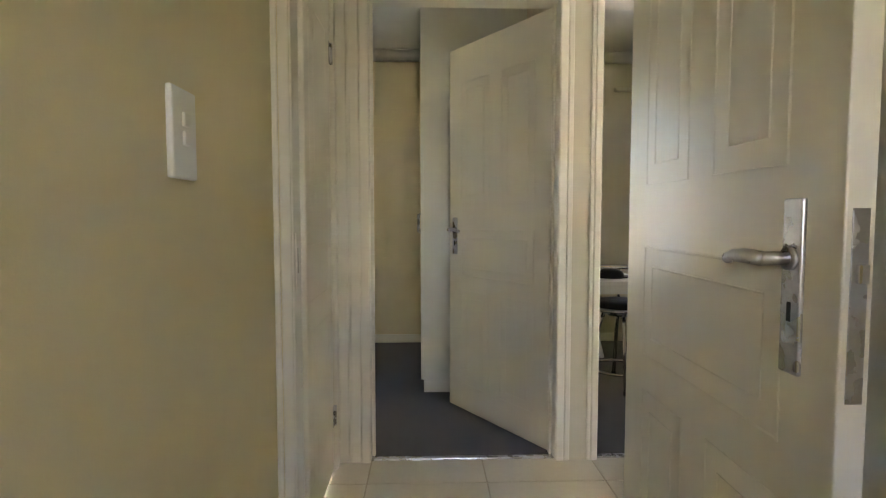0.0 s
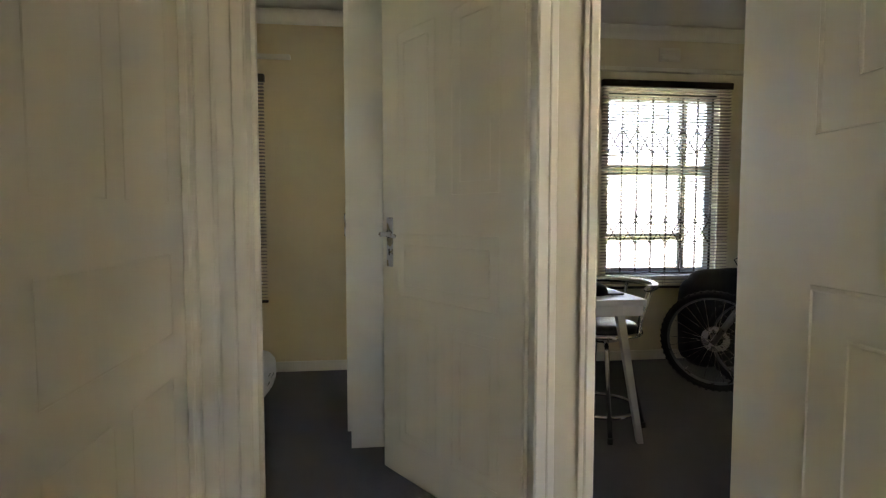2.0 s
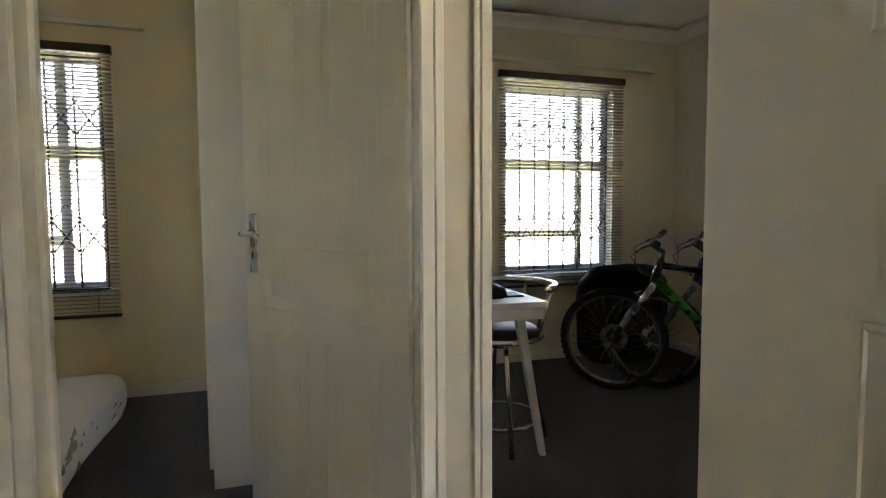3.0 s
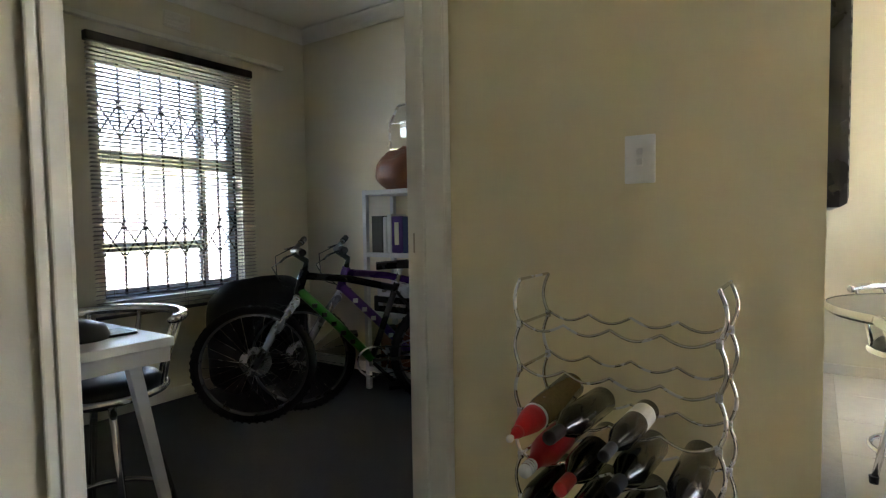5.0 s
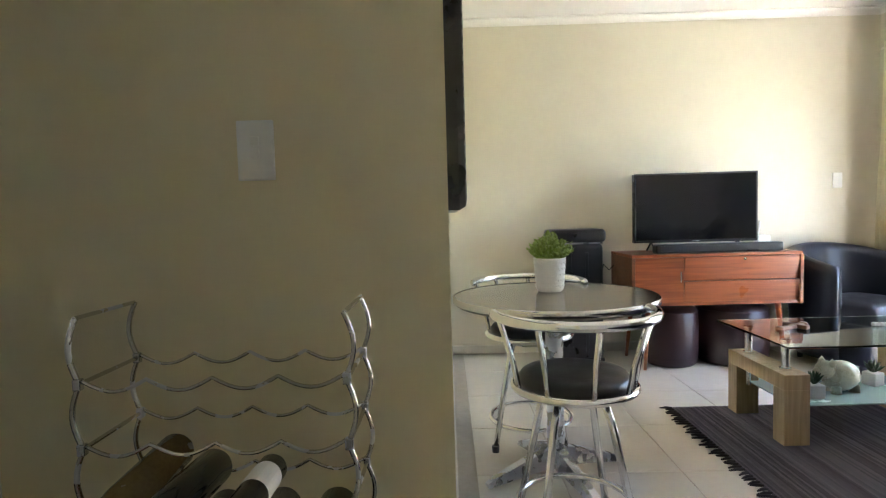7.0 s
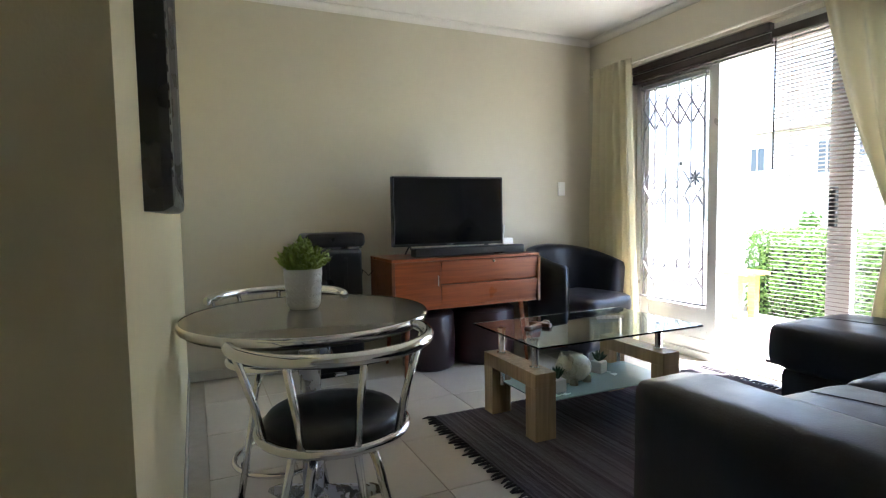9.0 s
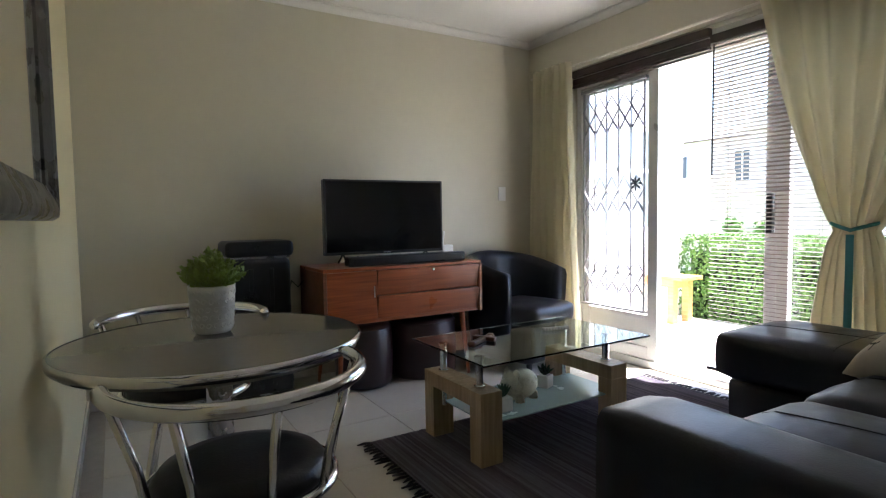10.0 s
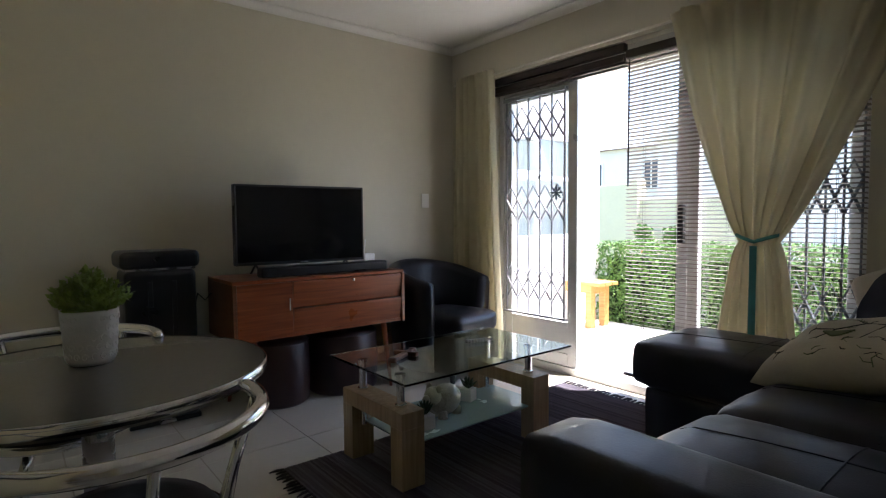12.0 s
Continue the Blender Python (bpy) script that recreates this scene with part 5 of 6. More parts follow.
for yi, ys in ((RKY1, 1), (RKY0, -1)):
    for z in (*LEVELS, 0.948):
        part("cross_wire", tube([(RKX0, yi + ys * 0.004, z), (RKX1, yi + ys * 0.004, z)], 0.0036, 6), WIRE, rack)
        if z < 0.9:
            for x in (RKX0, RKX1):
                part("clip", box(x - 0.006, x + 0.006, yi + ys * 0.004 - 0.006, yi + ys * 0.004 + 0.006, z - 0.009, z + 0.009, 0.002), STEEL, rack)


AMBER = material("amber_bottle_glass", (0.17, 0.115, 0.045), 0.22, vary=0.25, scale=14)


def bottle(slot, level, foil, label, paper=None, hat=False, sleeve=False, glass=None, out=0.0, size=0.92):
    """A lying bottle, neck towards the passage."""
    pitch = (RKY0 - RKY1) / 4
    y = RKY1 + pitch * (slot + 0.5)
    b = thing("wine_bottle", label, "bottle", "bottles in the rack", at=pose(RKX1 + out, y, LEVELS[level] + 0.031 * size - 0.004, 0, -90 + 4 * math.sin(slot * 2 + level), 0) @ Matrix.Diagonal((size, size, 1, 1)))
    part("glass", lathe([(0.0, 0.0), (0.033, 0.0), (0.0365, 0.006), (0.0365, 0.175), (0.033, 0.20), (0.018, 0.235), (0.0145, 0.25), (0.0145, 0.295), (0.0, 0.295)], 24), glass or BOTTLE, b, smooth=True)
    part("foil", lathe([(0.0150, 0.262 if sleeve else 0.245), (0.0152, 0.296), (0.0145, 0.302), (0.0, 0.303)], 20), foil, b, smooth=True)
    if sleeve:
        part("sleeve", lathe([(0.0370, 0.10), (0.0374, 0.102), (0.0374, 0.177), (0.0342, 0.203), (0.0190, 0.237), (0.0158, 0.262), (0.0150, 0.263)], 24), REDFOIL, b, "glossy red sleeve", smooth=True)
        for z in (0.272, 0.281, 0.290):
            part("cap_ring", tube([(0.0153 * math.cos(t), 0.0153 * math.sin(t), z) for t in [2 * math.pi * k / 16 for k in range(16)]], 0.0011, 5, True), STEEL, b)
    if paper:
        part("paper_label", lathe([(0.0368, 0.035), (0.0371, 0.036), (0.0371, 0.10), (0.0368, 0.101)], 24), paper, b)
    if hat:
        part("felt_hat", lathe([(0.029, 0.213), (0.032, 0.216), (0.031, 0.235), (0.022, 0.272), (0.012, 0.305), (0.006, 0.325), (0.0, 0.327)], 20), FELT, b, "red felt cap", smooth=True)
        part("hat_brim", tube([(0.030 * math.cos(t), 0.030 * math.sin(t), 0.214) for t in [2 * math.pi * k / 20 for k in range(20)]], 0.0045, 6, True), FELTW, b)
        part("pompom", lathe([(0.0, 0.322), (0.007, 0.326), (0.009, 0.333), (0.006, 0.340), (0.0, 0.342)], 12), FELTW, b, smooth=True)
    return b


bottle(0, 5, REDFOIL, "amber bottle dressed in a red felt cap with a pompom", hat=True, glass=AMBER, size=0.88, out=0.02)
bottle(1, 5, DARKFOIL, "dark wine bottle lying in the rack", size=0.85, out=-0.05)
bottle(2, 5, DARKFOIL, "small dark wine bottle with a white paper label", LABELW, size=0.68, out=-0.05)
bottle(0, 4, WHITEFOIL, "bottle with red foil sleeve and silver cap", sleeve=True, out=0.05)
bottle(1, 4, REDFOIL, "dark wine bottle with a gold label and red cap", GOLDFOIL)
bottle(2, 4, DARKFOIL, "dark wine bottle lying in the rack")
bottle(3, 4, DARKFOIL, "dark wine bottle lying in the rack")
bottle(1, 3, DARKFOIL, "dark wine bottle lying in the rack")
bottle(0, 3, DARKFOIL, "dark wine bottle lying in the rack")
bottle(2, 3, DARKFOIL, "dark wine bottle lying in the rack")
bottle(3, 3, DARKFOIL, "dark wine bottle lying in the rack")

# ---- windows of bedroom and study ----
FRAMEW = material("window_steel", (0.55, 0.60, 0.66), 0.45, 0.1, vary=0.06)


def steel_window(name, label, x0, x1):
    w = tagged(new(name), label, "window", kind="structure")
    y = 2.47
    for nm, b in (("frame_side", (x0, x0 + 0.05, y - 0.02, y + 0.02, WZ0, WZ1)), ("frame_side", (x1 - 0.05, x1, y - 0.02, y + 0.02, WZ0, WZ1)), ("frame_top", (x0 + 0.05, x1 - 0.05, y - 0.02, y + 0.02, WZ1 - 0.05, WZ1)),
                  ("frame_bottom", (x0 + 0.05, x1 - 0.05, y - 0.02, y + 0.02, WZ0, WZ0 + 0.05)), ("transom", (x0 + 0.05, x1 - 0.05, y - 0.024, y + 0.024, 1.44, 1.52)), ("rail", (x0 + 0.05, x1 - 0.27, y - 0.02, y + 0.02, 0.93, 0.985)), ("mullion", (x1 - 0.27, x1 - 0.21, y - 0.018, y + 0.018, WZ0 + 0.05, WZ1 - 0.05))):
        part(nm, box(*b, 0.003), FRAMEW, w)
    part("catch", box((x0 + x1) / 2 - 0.05, (x0 + x1) / 2 + 0.05, y - 0.045, y - 0.02, 1.50, 1.52, 0.004), BLACKM, w)
    for z0, z1 in ((WZ0 + 0.05, 1.44), (1.52, WZ1 - 0.05)):
        g = part("pane", box(x0 + 0.05, x1 - 0.05, y - 0.002, y + 0.002, z0, z1), GLASS, w)
        g.visible_shadow = False
    part("sill", box(x0 - 0.02, x1 + 0.02, 2.335, 2.45, WZ0 - 0.03, WZ0, 0.004), TRIM, w)
    return w


steel_window("window_study", "steel-framed study window with a transom", SWX0, SWX1)
steel_window("window_bedroom", "steel-framed bedroom window with a transom", BWX0, BWX1)
trellis("security_gate", "burglar bars with diamond links inside the study window", SWX0 + 0.02, SWX1 - 0.02, 2.42, WZ0 + 0.02, WZ1 - 0.03, 8, (0.985, 1.685), 0.098, BLACKM, 0.0105, width=0.0105)
trellis("security_gate", "burglar bars with diamond links inside the bedroom window", BWX0 + 0.02, BWX1 - 0.02, 2.42, WZ0 + 0.02, WZ1 - 0.03, 8, (0.985, 1.685), 0.098, BLACKM, 0.0105, width=0.0105)
venetian("dark venetian blind lowered over the study window", 1.695, 2.735, 2.315, 0.565, 2.13, -17)
venetian("dark venetian blind lowered over the bedroom window", -1.91, -0.735, 2.315, 0.51, 2.09, -17)
for nm, x0, x1 in (("curtain_rail_study", 1.55, 3.02), ("curtain_rail_bedroom", -2.1, -0.56)):
    structure(part(nm, box(x0, x1, 2.31, 2.35, 2.20, 2.23, 0.004), TRIM), "white curtain rail above the window", "curtain rail")
vent = tagged(new("wall_vent"), "cream louvred air vent above the window", "vent")
part("frame", box(2.16, 2.33, 2.35, 2.36, 2.29, 2.39, 0.003), TRIM, vent)
for k in range(4):
    part("louvre", box(2.17, 2.32, 2.341, 2.35, 2.30 + 0.022 * k, 2.312 + 0.022 * k, 0.002), TRIM, vent)

# ---- bedroom ----
WARD = material("wardrobe_melamine", (0.74, 0.73, 0.69), 0.4, vary=0.02, scale=3)
wd = thing("wardrobe", "tall white fitted wardrobe reaching the ceiling", "wardrobe")
part("end_panel", box(-0.108, 0.53, 0.981, 0.999, 0.0, 2.52, 0.002), WARD, wd)
part("carcass", box(-0.105, 0.53, 0.999, 2.36, 0.06, 2.51), WARD, wd)
part("plinth", box(-0.08, 0.53, 0.999, 2.36, 0.0, 0.06), WARD, wd)
for k in range(3):
    y0 = 1.003 + 0.452 * k
    dr = part("door", box(-0.127, -0.108, y0, y0 + 0.446, 0.075, 2.50, 0.002), WARD, wd)
    part("handle", tube([(-0.127, y0 + 0.40, 1.0), (-0.150, y0 + 0.40, 1.01), (-0.150, y0 + 0.40, 1.13), (-0.127, y0 + 0.40, 1.14)], 0.005, 8), STEEL, dr)
PRINT = material("floral_print", (0.30, 0.33, 0.28), 0.9, vary=0.3, scale=30)
QUILT = material("white_quilt", (0.74, 0.73, 0.70), 0.9, vary=0.05, scale=10, bump=0.4, bump_scale=120, sheen=0.2)
bed = thing("bed", "low bed with a rumpled white floral quilt", "bed", at=pose(-1.42, 1.10, 0) @ Matrix.Diagonal((1, 1, 0.60, 1)))
part("base", box(-0.80, 0.74, -0.62, 0.72, 0.05, 0.28, 0.02), CARPET, bed)
bm = soft_box(-0.82, 0.82, -0.66, 0.76, 0.16, 0.50, 0.09, 0.02, 26, seed=21, wrinkle=0.0)
for v in bm.verts:
    v.co += Vector((0.05 * noise.noise(v.co * 3.1), 0.05 * noise.noise(v.co * 3.3 + Vector((4, 0, 0))), 0.035 * noise.noise(v.co * 5.2)))
q = part("quilt", bm, QUILT, bed, "rumpled white quilt with leaf print", smooth=True)
rnd = random.Random(8)
bm = bmesh.new()
for i in range(22):
    y, z = rnd.uniform(-0.5, 0.5), rnd.uniform(0.2, 0.46)
    x = 0.83 + 0.05 * noise.noise(Vector((0.82, y, z)) * 3.1)
    add_tube(bm, [(x, y, z), (x + 0.004, y + 0.03, z + 0.02), (x, y + 0.05, z + 0.05)], [0.003, 0.008, 0.002], 5)
part("printed_leaf", bm, PRINT, q)
for x, y in ((-0.7, -0.5), (0.6, -0.5), (-0.7, 0.6), (0.6, 0.6)):
    part("leg", lathe([(0.0, 0.0), (0.02, 0.0), (0.022, 0.05), (0.0, 0.05)], 10, x, y), PLASTIC, bed)

# ---- study ----
DESKW = material("white_desk", (0.78, 0.78, 0.78), 0.35, vary=0.02, scale=5)
desk = thing("desk", "white desk with slanted metal legs", "desk")
part("desktop", box(0.665, 1.25, 0.735, 1.93, 0.705, 0.735, 0.003), DESKW, desk)
part("apron", box(0.68, 1.245, 0.755, 0.78, 0.655, 0.705, 0.002), DESKW, desk)
for y0, y1 in ((0.80, 0.87), (1.86, 1.79)):
    for x0, x1 in ((1.14, 1.30), (0.74, 0.70)):
        part("leg", tube([(x0, y0, 0.705), (x1, y1, 0.0)], [0.026, 0.019], 4), DESKW, desk)
cap = thing("cap", "dark cap lying on the desk", "cap", at=pose(1.06, 0.94, 0.735))
part("crown", lathe([(0.085, 0.0), (0.088, 0.01), (0.075, 0.04), (0.04, 0.055), (0.0, 0.058)], 24), BLACKM, cap, smooth=True)
part("peak", box(0.05, 0.15, -0.06, 0.06, 0.0, 0.008, 0.003), BLACKM, cap)
st = bar_stool(pose(1.19, 1.10, 0, 0, 0, 215), "chrome stool with a round seat drawn up to the desk")

TYRE = material("tyre_rubber", (0.016, 0.016, 0.017), 0.75, vary=0.2, scale=20, bump=0.4, bump_scale=80)
BIKEG = material("bike_green", (0.03, 0.22, 0.03), 0.3, vary=0.1)
BIKEP = material("bike_purple", (0.09, 0.025, 0.20), 0.3, vary=0.1)
BIKEK = material("bike_black", (0.014, 0.015, 0.016), 0.28, vary=0.15)
RIM = material("rim_alloy", (0.20, 0.20, 0.21), 0.3, 0.8, vary=0.1, scale=15)
BIKEW = material("bike_white", (0.6, 0.6, 0.62), 0.35, vary=0.05)


def bicycle(m, label, main, accent, fork, R=0.335):
    """Side-on along +x: front wheel at x=0, rear wheel at x=1.06."""
    b = thing("bicycle", label, "bicycle", "bicycles in the study", at=m)
    for cx, turn in ((0.0, 0.0), (1.06, 0.0)):
        def pt(a, r, y=0.0):
            return (cx + r * math.cos(a), y, R + 0.0 + r * math.sin(a))
        w = part("wheel", tube([pt(2 * math.pi * k / 48, R - 0.045) for k in range(48)], 0.0125, 8, True), RIM, b, smooth=True)
        part("tyre", tube([pt(2 * math.pi * k / 48, R - 0.024) for k in range(48)], 0.0235, 10, True), TYRE, w, "knobbly black tyre", smooth=True)
        bm = bmesh.new()
        for k in range(52):
            a = 2 * math.pi * k / 52
            for y in (-0.012, 0.012):
                p = Vector(pt(a + (0.03 if y > 0 else 0), R - 0.003, y))
                add_box(bm, -0.007, 0.007, -0.006, 0.006, -0.004, 0.003, m=Matrix.Translation(p) @ Matrix.Rotation(-(a - math.pi / 2), 4, 'Y'))
        part("tread", bm, TYRE, w)
        bm = bmesh.new()
        for k in range(28):
            a = 2 * math.pi * k / 28
            y = 0.03 if k % 2 else -0.03
            add_tube(bm, [pt(a + (0.5 if k % 4 < 2 else -0.5), 0.022, y), pt(a, R - 0.05)], 0.0014, 4)
        part("spokes", bm, WIRE, w)
        part("hub", tube([(cx, -0.05, R), (cx, 0.05, R)], 0.020, 12), STEEL, w)
        part("brake_disc", lathe([(0.045, 0.0), (0.085, 0.0), (0.085, 0.002), (0.045, 0.002)], 24), STEEL, w).matrix_basis = pose(cx, 0.045, R, 90, 0, 0)
    head0, head1, bb, seat, rear = (0.235, 0, 0.70), (0.275, 0, 0.83), (0.63, 0, 0.31), (0.80, 0, 0.83), (1.06, 0, R)
    part("top_tube", tube([head1[:1] + (0, 0.80), (0.50, 0, 0.775), (0.765, 0, 0.71)], 0.020, 10), main, b, smooth=True)
    part("down_tube", tube([(0.245, 0, 0.72), (0.45, 0, 0.51), bb], 0.025, 10), accent, b, smooth=True)
    part("seat_tube", tube([bb, (0.775, 0, 0.74)], 0.018, 10), main, b, smooth=True)
    part("head_tube", tube([head0, head1], 0.024, 12), main, b, smooth=True)
    for y in (-0.06, 0.06):
        part("chain_stay", tube([(0.63, y * 0.5, 0.31), (1.06, y, R)], 0.010, 8), main, b)
        part("seat_stay", tube([(0.765, y * 0.4, 0.70), (1.06, y, R)], 0.009, 8), main, b)
        f = part("fork_leg", tube([(0.225, y, 0.665), (0.105, y, 0.50)], 0.017, 10), fork, b, smooth=True)
        part("slider", tube([(0.125, y, 0.53), (0.0, y, R)], 0.019, 10), RIM, f, smooth=True)
    part("fork_crown", tube([(0.225, -0.075, 0.665), (0.225, 0.075, 0.665)], 0.02, 10), fork, b)
    part("stem", tube([head1, (0.285, 0, 0.88), (0.215, 0, 0.93)], 0.016, 10), BIKEK, b)
    hb = part("handlebar", tube([(0.27, -0.31, 0.965), (0.24, -0.12, 0.95), (0.215, 0, 0.935), (0.24, 0.12, 0.95), (0.27, 0.31, 0.965)], 0.013, 10), BIKEK, b, smooth=True)
    for y in (-1, 1):
        part("grip", tube([(0.256, y * 0.21, 0.958), (0.272, y * 0.33, 0.966)], 0.018, 10), TYRE, hb)
        part("brake_lever", tube([(0.24, y * 0.17, 0.945), (0.18, y * 0.19, 0.925), (0.165, y * 0.27, 0.915)], 0.006, 6), BIKEK, hb)
    part("seat_post", tube([(0.775, 0, 0.74), seat], 0.014, 10), STEEL, b)
    bm = bmesh.new()
    rings = []
    for x, w, z in ((0.66, 0.018, 0.85), (0.74, 0.028, 0.855), (0.84, 0.06, 0.86), (0.92, 0.075, 0.87), (0.94, 0.05, 0.875)):
        rings.append([bm.verts.new(p) for p in ((x, -w, z - 0.03), (x, -w, z), (x, 0, z + 0.012), (x, w, z), (x, w, z - 0.03))])
    for p, q_ in zip(rings, rings[1:]):
        for i in range(5):
            bm.faces.new((p[i], p[(i + 1) % 5], q_[(i + 1) % 5], q_[i]))
    bm.faces.new(rings[0][::-1])
    bm.faces.new(rings[-1])
    part("saddle", bm, BIKEK, b, smooth=True)
    part("chainring", tube([(0.63 + 0.085 * math.cos(2 * math.pi * k / 30), -0.05, 0.31 + 0.085 * math.sin(2 * math.pi * k / 30)) for k in range(30)], 0.006, 6, True), STEEL, b)
    bm = bmesh.new()
    add_tube(bm, [(0.63, -0.05, 0.395), (1.06, -0.05, R + 0.045)], 0.004, 5)
    add_tube(bm, [(0.63, -0.05, 0.225), (1.06, -0.05, R - 0.045)], 0.004, 5)
    part("chain", bm, BLACKM, b)
    for y, s in ((-0.075, 1), (0.075, -1)):
        cr = part("crank", tube([(0.63, y, 0.31), (0.63 + 0.12 * s, y, 0.31 - 0.12 * s)], 0.010, 8), BIKEK, b)
        part("pedal", box(0.58 + 0.12 * s, 0.68 + 0.12 * s, y - 0.09 if y < 0 else y, y if y < 0 else y + 0.09, 0.30 - 0.12 * s, 0.32 - 0.12 * s, 0.004), PLASTIC, cr)
    part("brake_cable", tube([(0.20, 0.17, 0.93), (0.12, 0.08, 0.90), (0.13, 0.0, 0.80), (0.22, 0.04, 0.72)], 0.0032, 5), PLASTIC, b)
    part("brake_cable", tube([(0.20, -0.17, 0.93), (0.11, -0.06, 0.86), (0.16, 0.0, 0.75), (0.30, 0.02, 0.70)], 0.0032, 5), PLASTIC, b)
    bm = bmesh.new()
    for k in range(5):
        f = 0.2 + 0.13 * k
        p = Vector((0.245, 0, 0.72)).lerp(Vector(bb), f)
        add_box(bm, p.x - 0.014, p.x + 0.014, -0.0275, 0.0275, p.z - 0.012, p.z + 0.012)
    part("frame_decal", bm, BIKEW if accent is BIKEP else BIKEK, b)
    return b


bicycle(pose(2.16, 1.58, 0, 0, 0, -42) @ pose(0, 0, 0, 4, 0, 0), "black and green mountain bike leaning in the study", BIKEK, BIKEG, STEEL, 0.325)
bicycle(pose(2.43, 1.53, 0, 0, 0, -46) @ pose(0, 0, 0, 4, 0, 0), "purple mountain bike with white lettering behind another", BIKEP, BIKEP, RIM, 0.315)

bagm = material("black_nylon", (0.016, 0.016, 0.018), 0.6, vary=0.2, scale=12, bump=0.3, bump_scale=90)
bag = thing("duffel_bag", "large black bag standing under the study window", "bag")
part("body", soft_box(2.30, 3.0, 2.03, 2.31, 0.0, 0.70, 0.14, 0.03, 12, seed=31, wrinkle=0.015), bagm, bag, smooth=True)
part("strap", tube([(2.44, 2.02, 0.33), (2.48, 2.0, 0.50), (2.62, 1.995, 0.56), (2.76, 2.0, 0.50), (2.80, 2.02, 0.33)], 0.012, 6), bagm, bag)

shelf = thing("steel_shelf", "white steel shelf unit loaded with books and boxes", "shelf")
HX0, HX1, HY0, HY1 = 2.93, 3.235, 0.74, 1.485
for x in (HX0, HX1 - 0.03):
    for y in (HY0, HY1 - 0.03):
        part("post", box(x, x + 0.03, y, y + 0.03, 0.0, 1.285, 0.002), BIKEW, shelf)
for z in (0.12, 0.48, 0.86, 1.255):
    part("shelf_board", box(HX0 + 0.001, HX1 - 0.001, HY0 + 0.001, HY1 - 0.001, z, z + 0.028, 0.002), BIKEW, shelf)
rnd = random.Random(4)
cols = [material("book_%s" % n, c, 0.6, vary=0.1) for n, c in (("purple", (0.10, 0.05, 0.28)), ("black", (0.02, 0.02, 0.02)), ("white", (0.6, 0.6, 0.6)), ("brown", (0.22, 0.10, 0.05)), ("blue", (0.05, 0.08, 0.22)), ("red", (0.28, 0.04, 0.03)))]
words = ("thick purple book standing on the shelf", "black book standing on the shelf", "white folder standing on the shelf", "brown book standing on the shelf", "blue book standing on the shelf", "red book standing on the shelf")
for z in (0.888,):
    y = HY1 - 0.05
    for k, w in ((1, 0.09), (2, 0.03), (2, 0.035), (0, 0.085), (4, 0.04), (3, 0.05), (5, 0.03), (1, 0.06), (3, 0.04)):
        h = 0.22 + 0.05 * rnd.random()
        bk = thing("book", words[k], "book", "books on the shelf")
        part("cover", box(HX0 + 0.03, HX0 + 0.19, y - w, y - 0.002, z, z + h, 0.002), cols[k], bk)
        part("pages", box(HX0 + 0.034, HX0 + 0.186, y - w + 0.004, y - 0.006, z + h, z + h + 0.0015), LABELW, bk)
        if k == 0:
            part("title_bar", box(HX0 + 0.0285, HX0 + 0.030, y - w * 0.7, y - w * 0.3, z + 0.05, z + 0.19), LABELW, bk)
        y -= w + 0.003
for y0, y1, z, h, mat, lab in ((1.13, 1.43, 0.508, 0.10, BIKEK, "black equipment box on the shelf"), (1.16, 1.40, 0.608, 0.07, BIKEW, "white box on top of another"), (0.80, 1.08, 0.508, 0.20, BIKEK, "black equipment box on the shelf"), (0.83, 1.38, 0.148, 0.25, cols[3], "brown storage box on the shelf")):
    bx2 = thing("storage_box", lab, "box", "boxes on the shelf")
    part("body", box(HX0 + 0.03, HX0 + 0.27, y0, y1, z, z + h, 0.006), mat, bx2)
    part("front_slot", box(HX0 + 0.0285, HX0 + 0.03, y0 + 0.04, y1 - 0.04, z + h * 0.4, z + h * 0.6), STEEL, bx2)
TAN = material("tan_leather", (0.20, 0.065, 0.022), 0.45, vary=0.25, scale=10, bump=0.2)
hb_ = thing("leather_bag", "rounded tan leather bag on top of the shelf", "bag")
part("body", soft_box(2.95, 3.2, 1.06, 1.42, 1.283, 1.525, 0.10, 0.02, 12, seed=41, wrinkle=0.02), TAN, hb_, smooth=True)
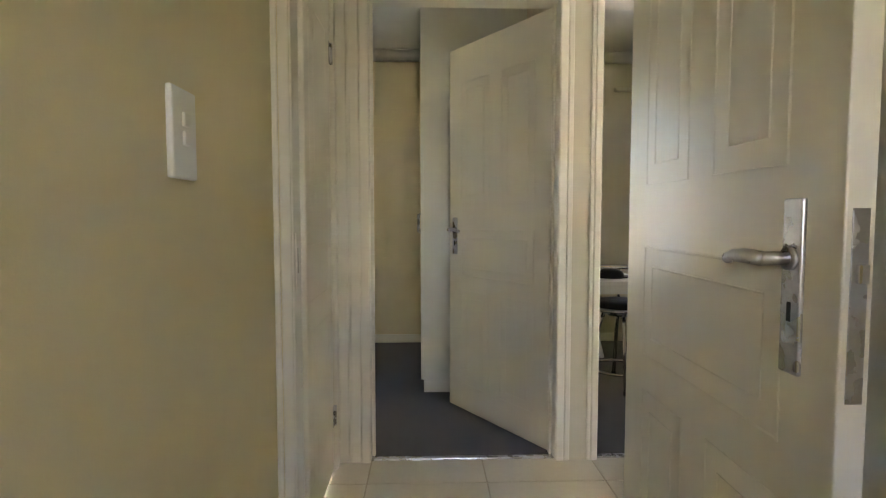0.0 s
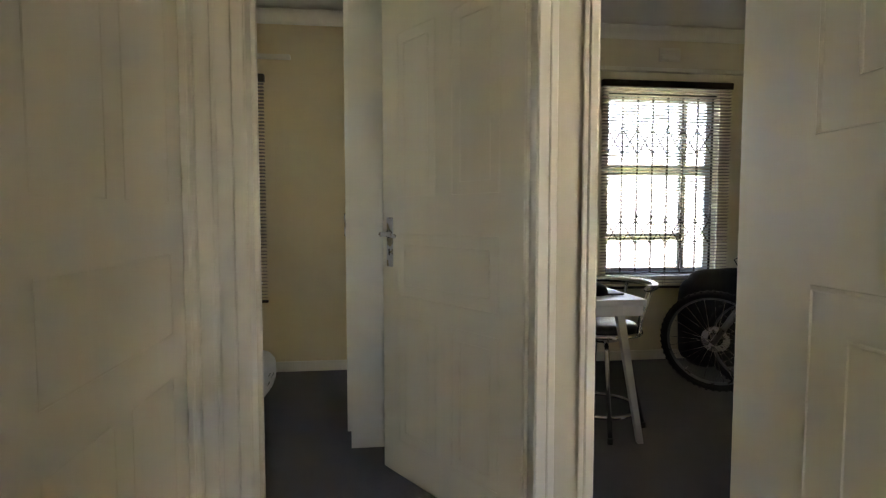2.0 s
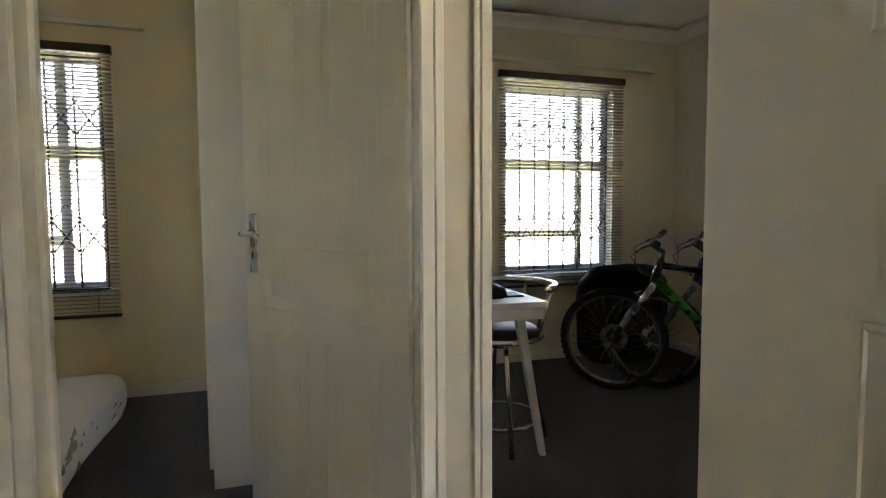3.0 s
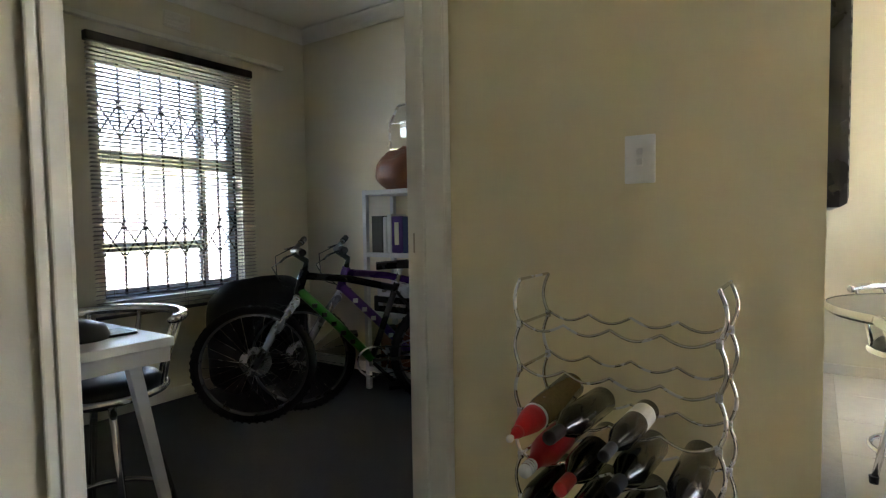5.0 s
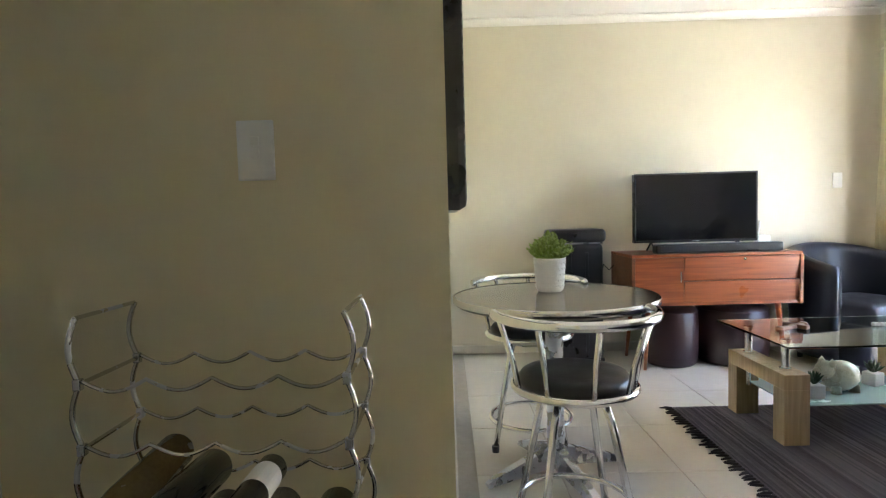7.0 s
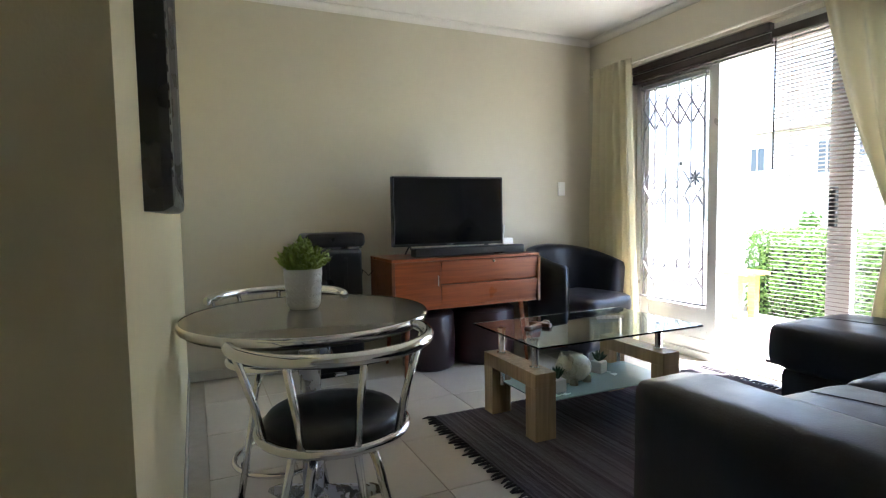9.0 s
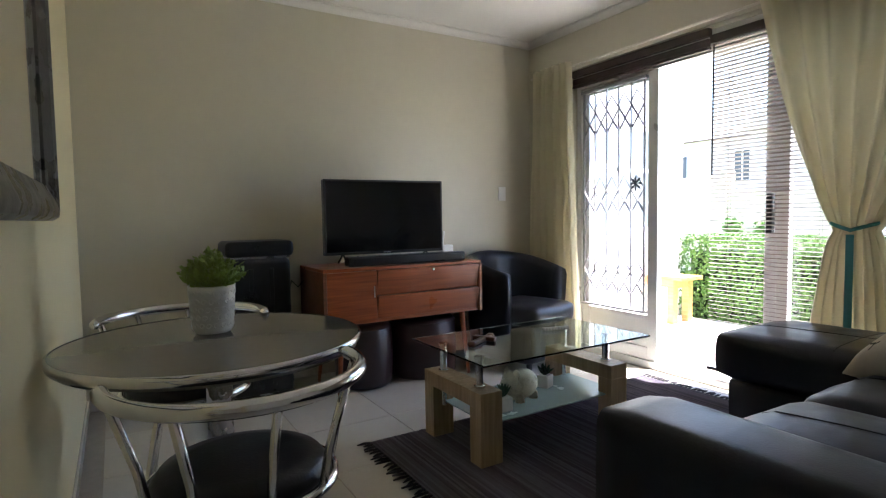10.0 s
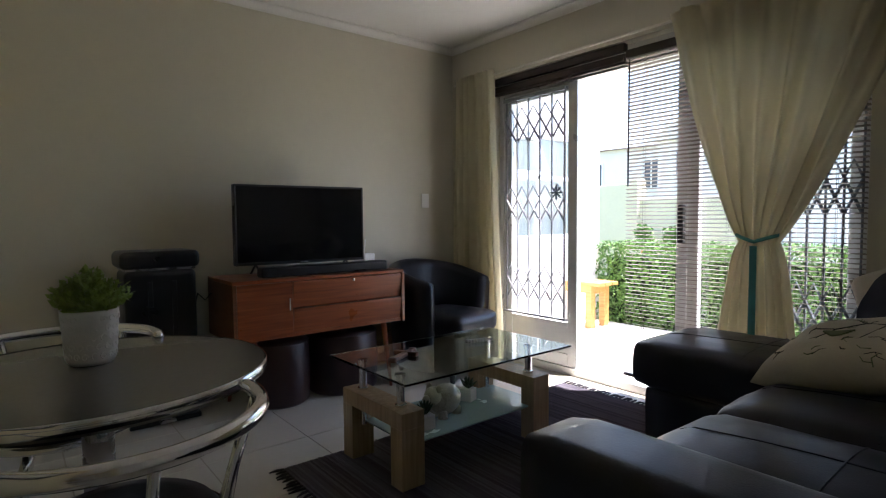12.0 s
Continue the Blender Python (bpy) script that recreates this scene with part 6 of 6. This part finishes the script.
part("handle", tube([(3.07, 1.13, 1.45), (3.06, 1.16, 1.53), (3.06, 1.24, 1.55), (3.06, 1.31, 1.52), (3.07, 1.34, 1.44)], 0.012, 8), TAN, hb_, smooth=True)
pf = thing("wire_frame_rack", "thin silver wire frame standing on the shelf", "rack")
part("hoop", tube([(3.21, 1.475, 1.283), (3.21, 1.475, 1.74), (3.21, 1.40, 1.855), (3.21, 1.12, 1.865), (3.21, 1.03, 1.74), (3.21, 1.03, 1.283)], 0.009, 8), WIRE, pf)
part("card", box(3.205, 3.209, 1.24, 1.38, 1.64, 1.75, 0.001), WIRE, pf, "small grey card")
part("crossbar", tube([(3.21, 1.475, 1.57), (3.21, 1.03, 1.57)], 0.006, 6), WIRE, pf)
part("crossbar", tube([(3.21, 1.475, 1.74), (3.21, 1.03, 1.74)], 0.004, 6), WIRE, pf)
part("crossbar", tube([(3.21, 1.30, 1.55), (3.21, 0.96, 1.55)], 0.006, 6), WIRE, pf)

# ---- floor tiles, last ----
def tiles(x0, x1, y0, y1, px, py, s=0.505, joint=0.005):
    me = {}
    i0, i1 = math.floor((x0 - px) / s), math.ceil((x1 - px) / s)
    j0, j1 = math.floor((y0 - py) / s), math.ceil((y1 - py) / s)
    for i in range(i0, i1):
        for j in range(j0, j1):
            a0, a1 = max(x0, px + i * s + joint / 2), min(x1, px + (i + 1) * s - joint / 2)
            b0, b1 = max(y0, py + j * s + joint / 2), min(y1, py + (j + 1) * s - joint / 2)
            if a1 - a0 < 0.01 or b1 - b0 < 0.01:
                continue
            key = (round(a1 - a0, 3), round(b1 - b0, 3))
            if key not in me:
                me[key] = shared_box("floor_tile", a1 - a0, b1 - b0, 0.008, TILE, 0.0012)
            piece("floor_tile", me[key], floor_tiled, pose((a0 + a1) / 2, (b0 + b1) / 2, -0.004))


tiles(-0.5, X_SW, EY1, 0.015, 0.162, -0.202)
tiles(-0.445, 0.60, -4.3, EY1, 0.162, -0.202)
tiles(0.68, X_TV, Y_S, EY1, 2.847, -1.883)
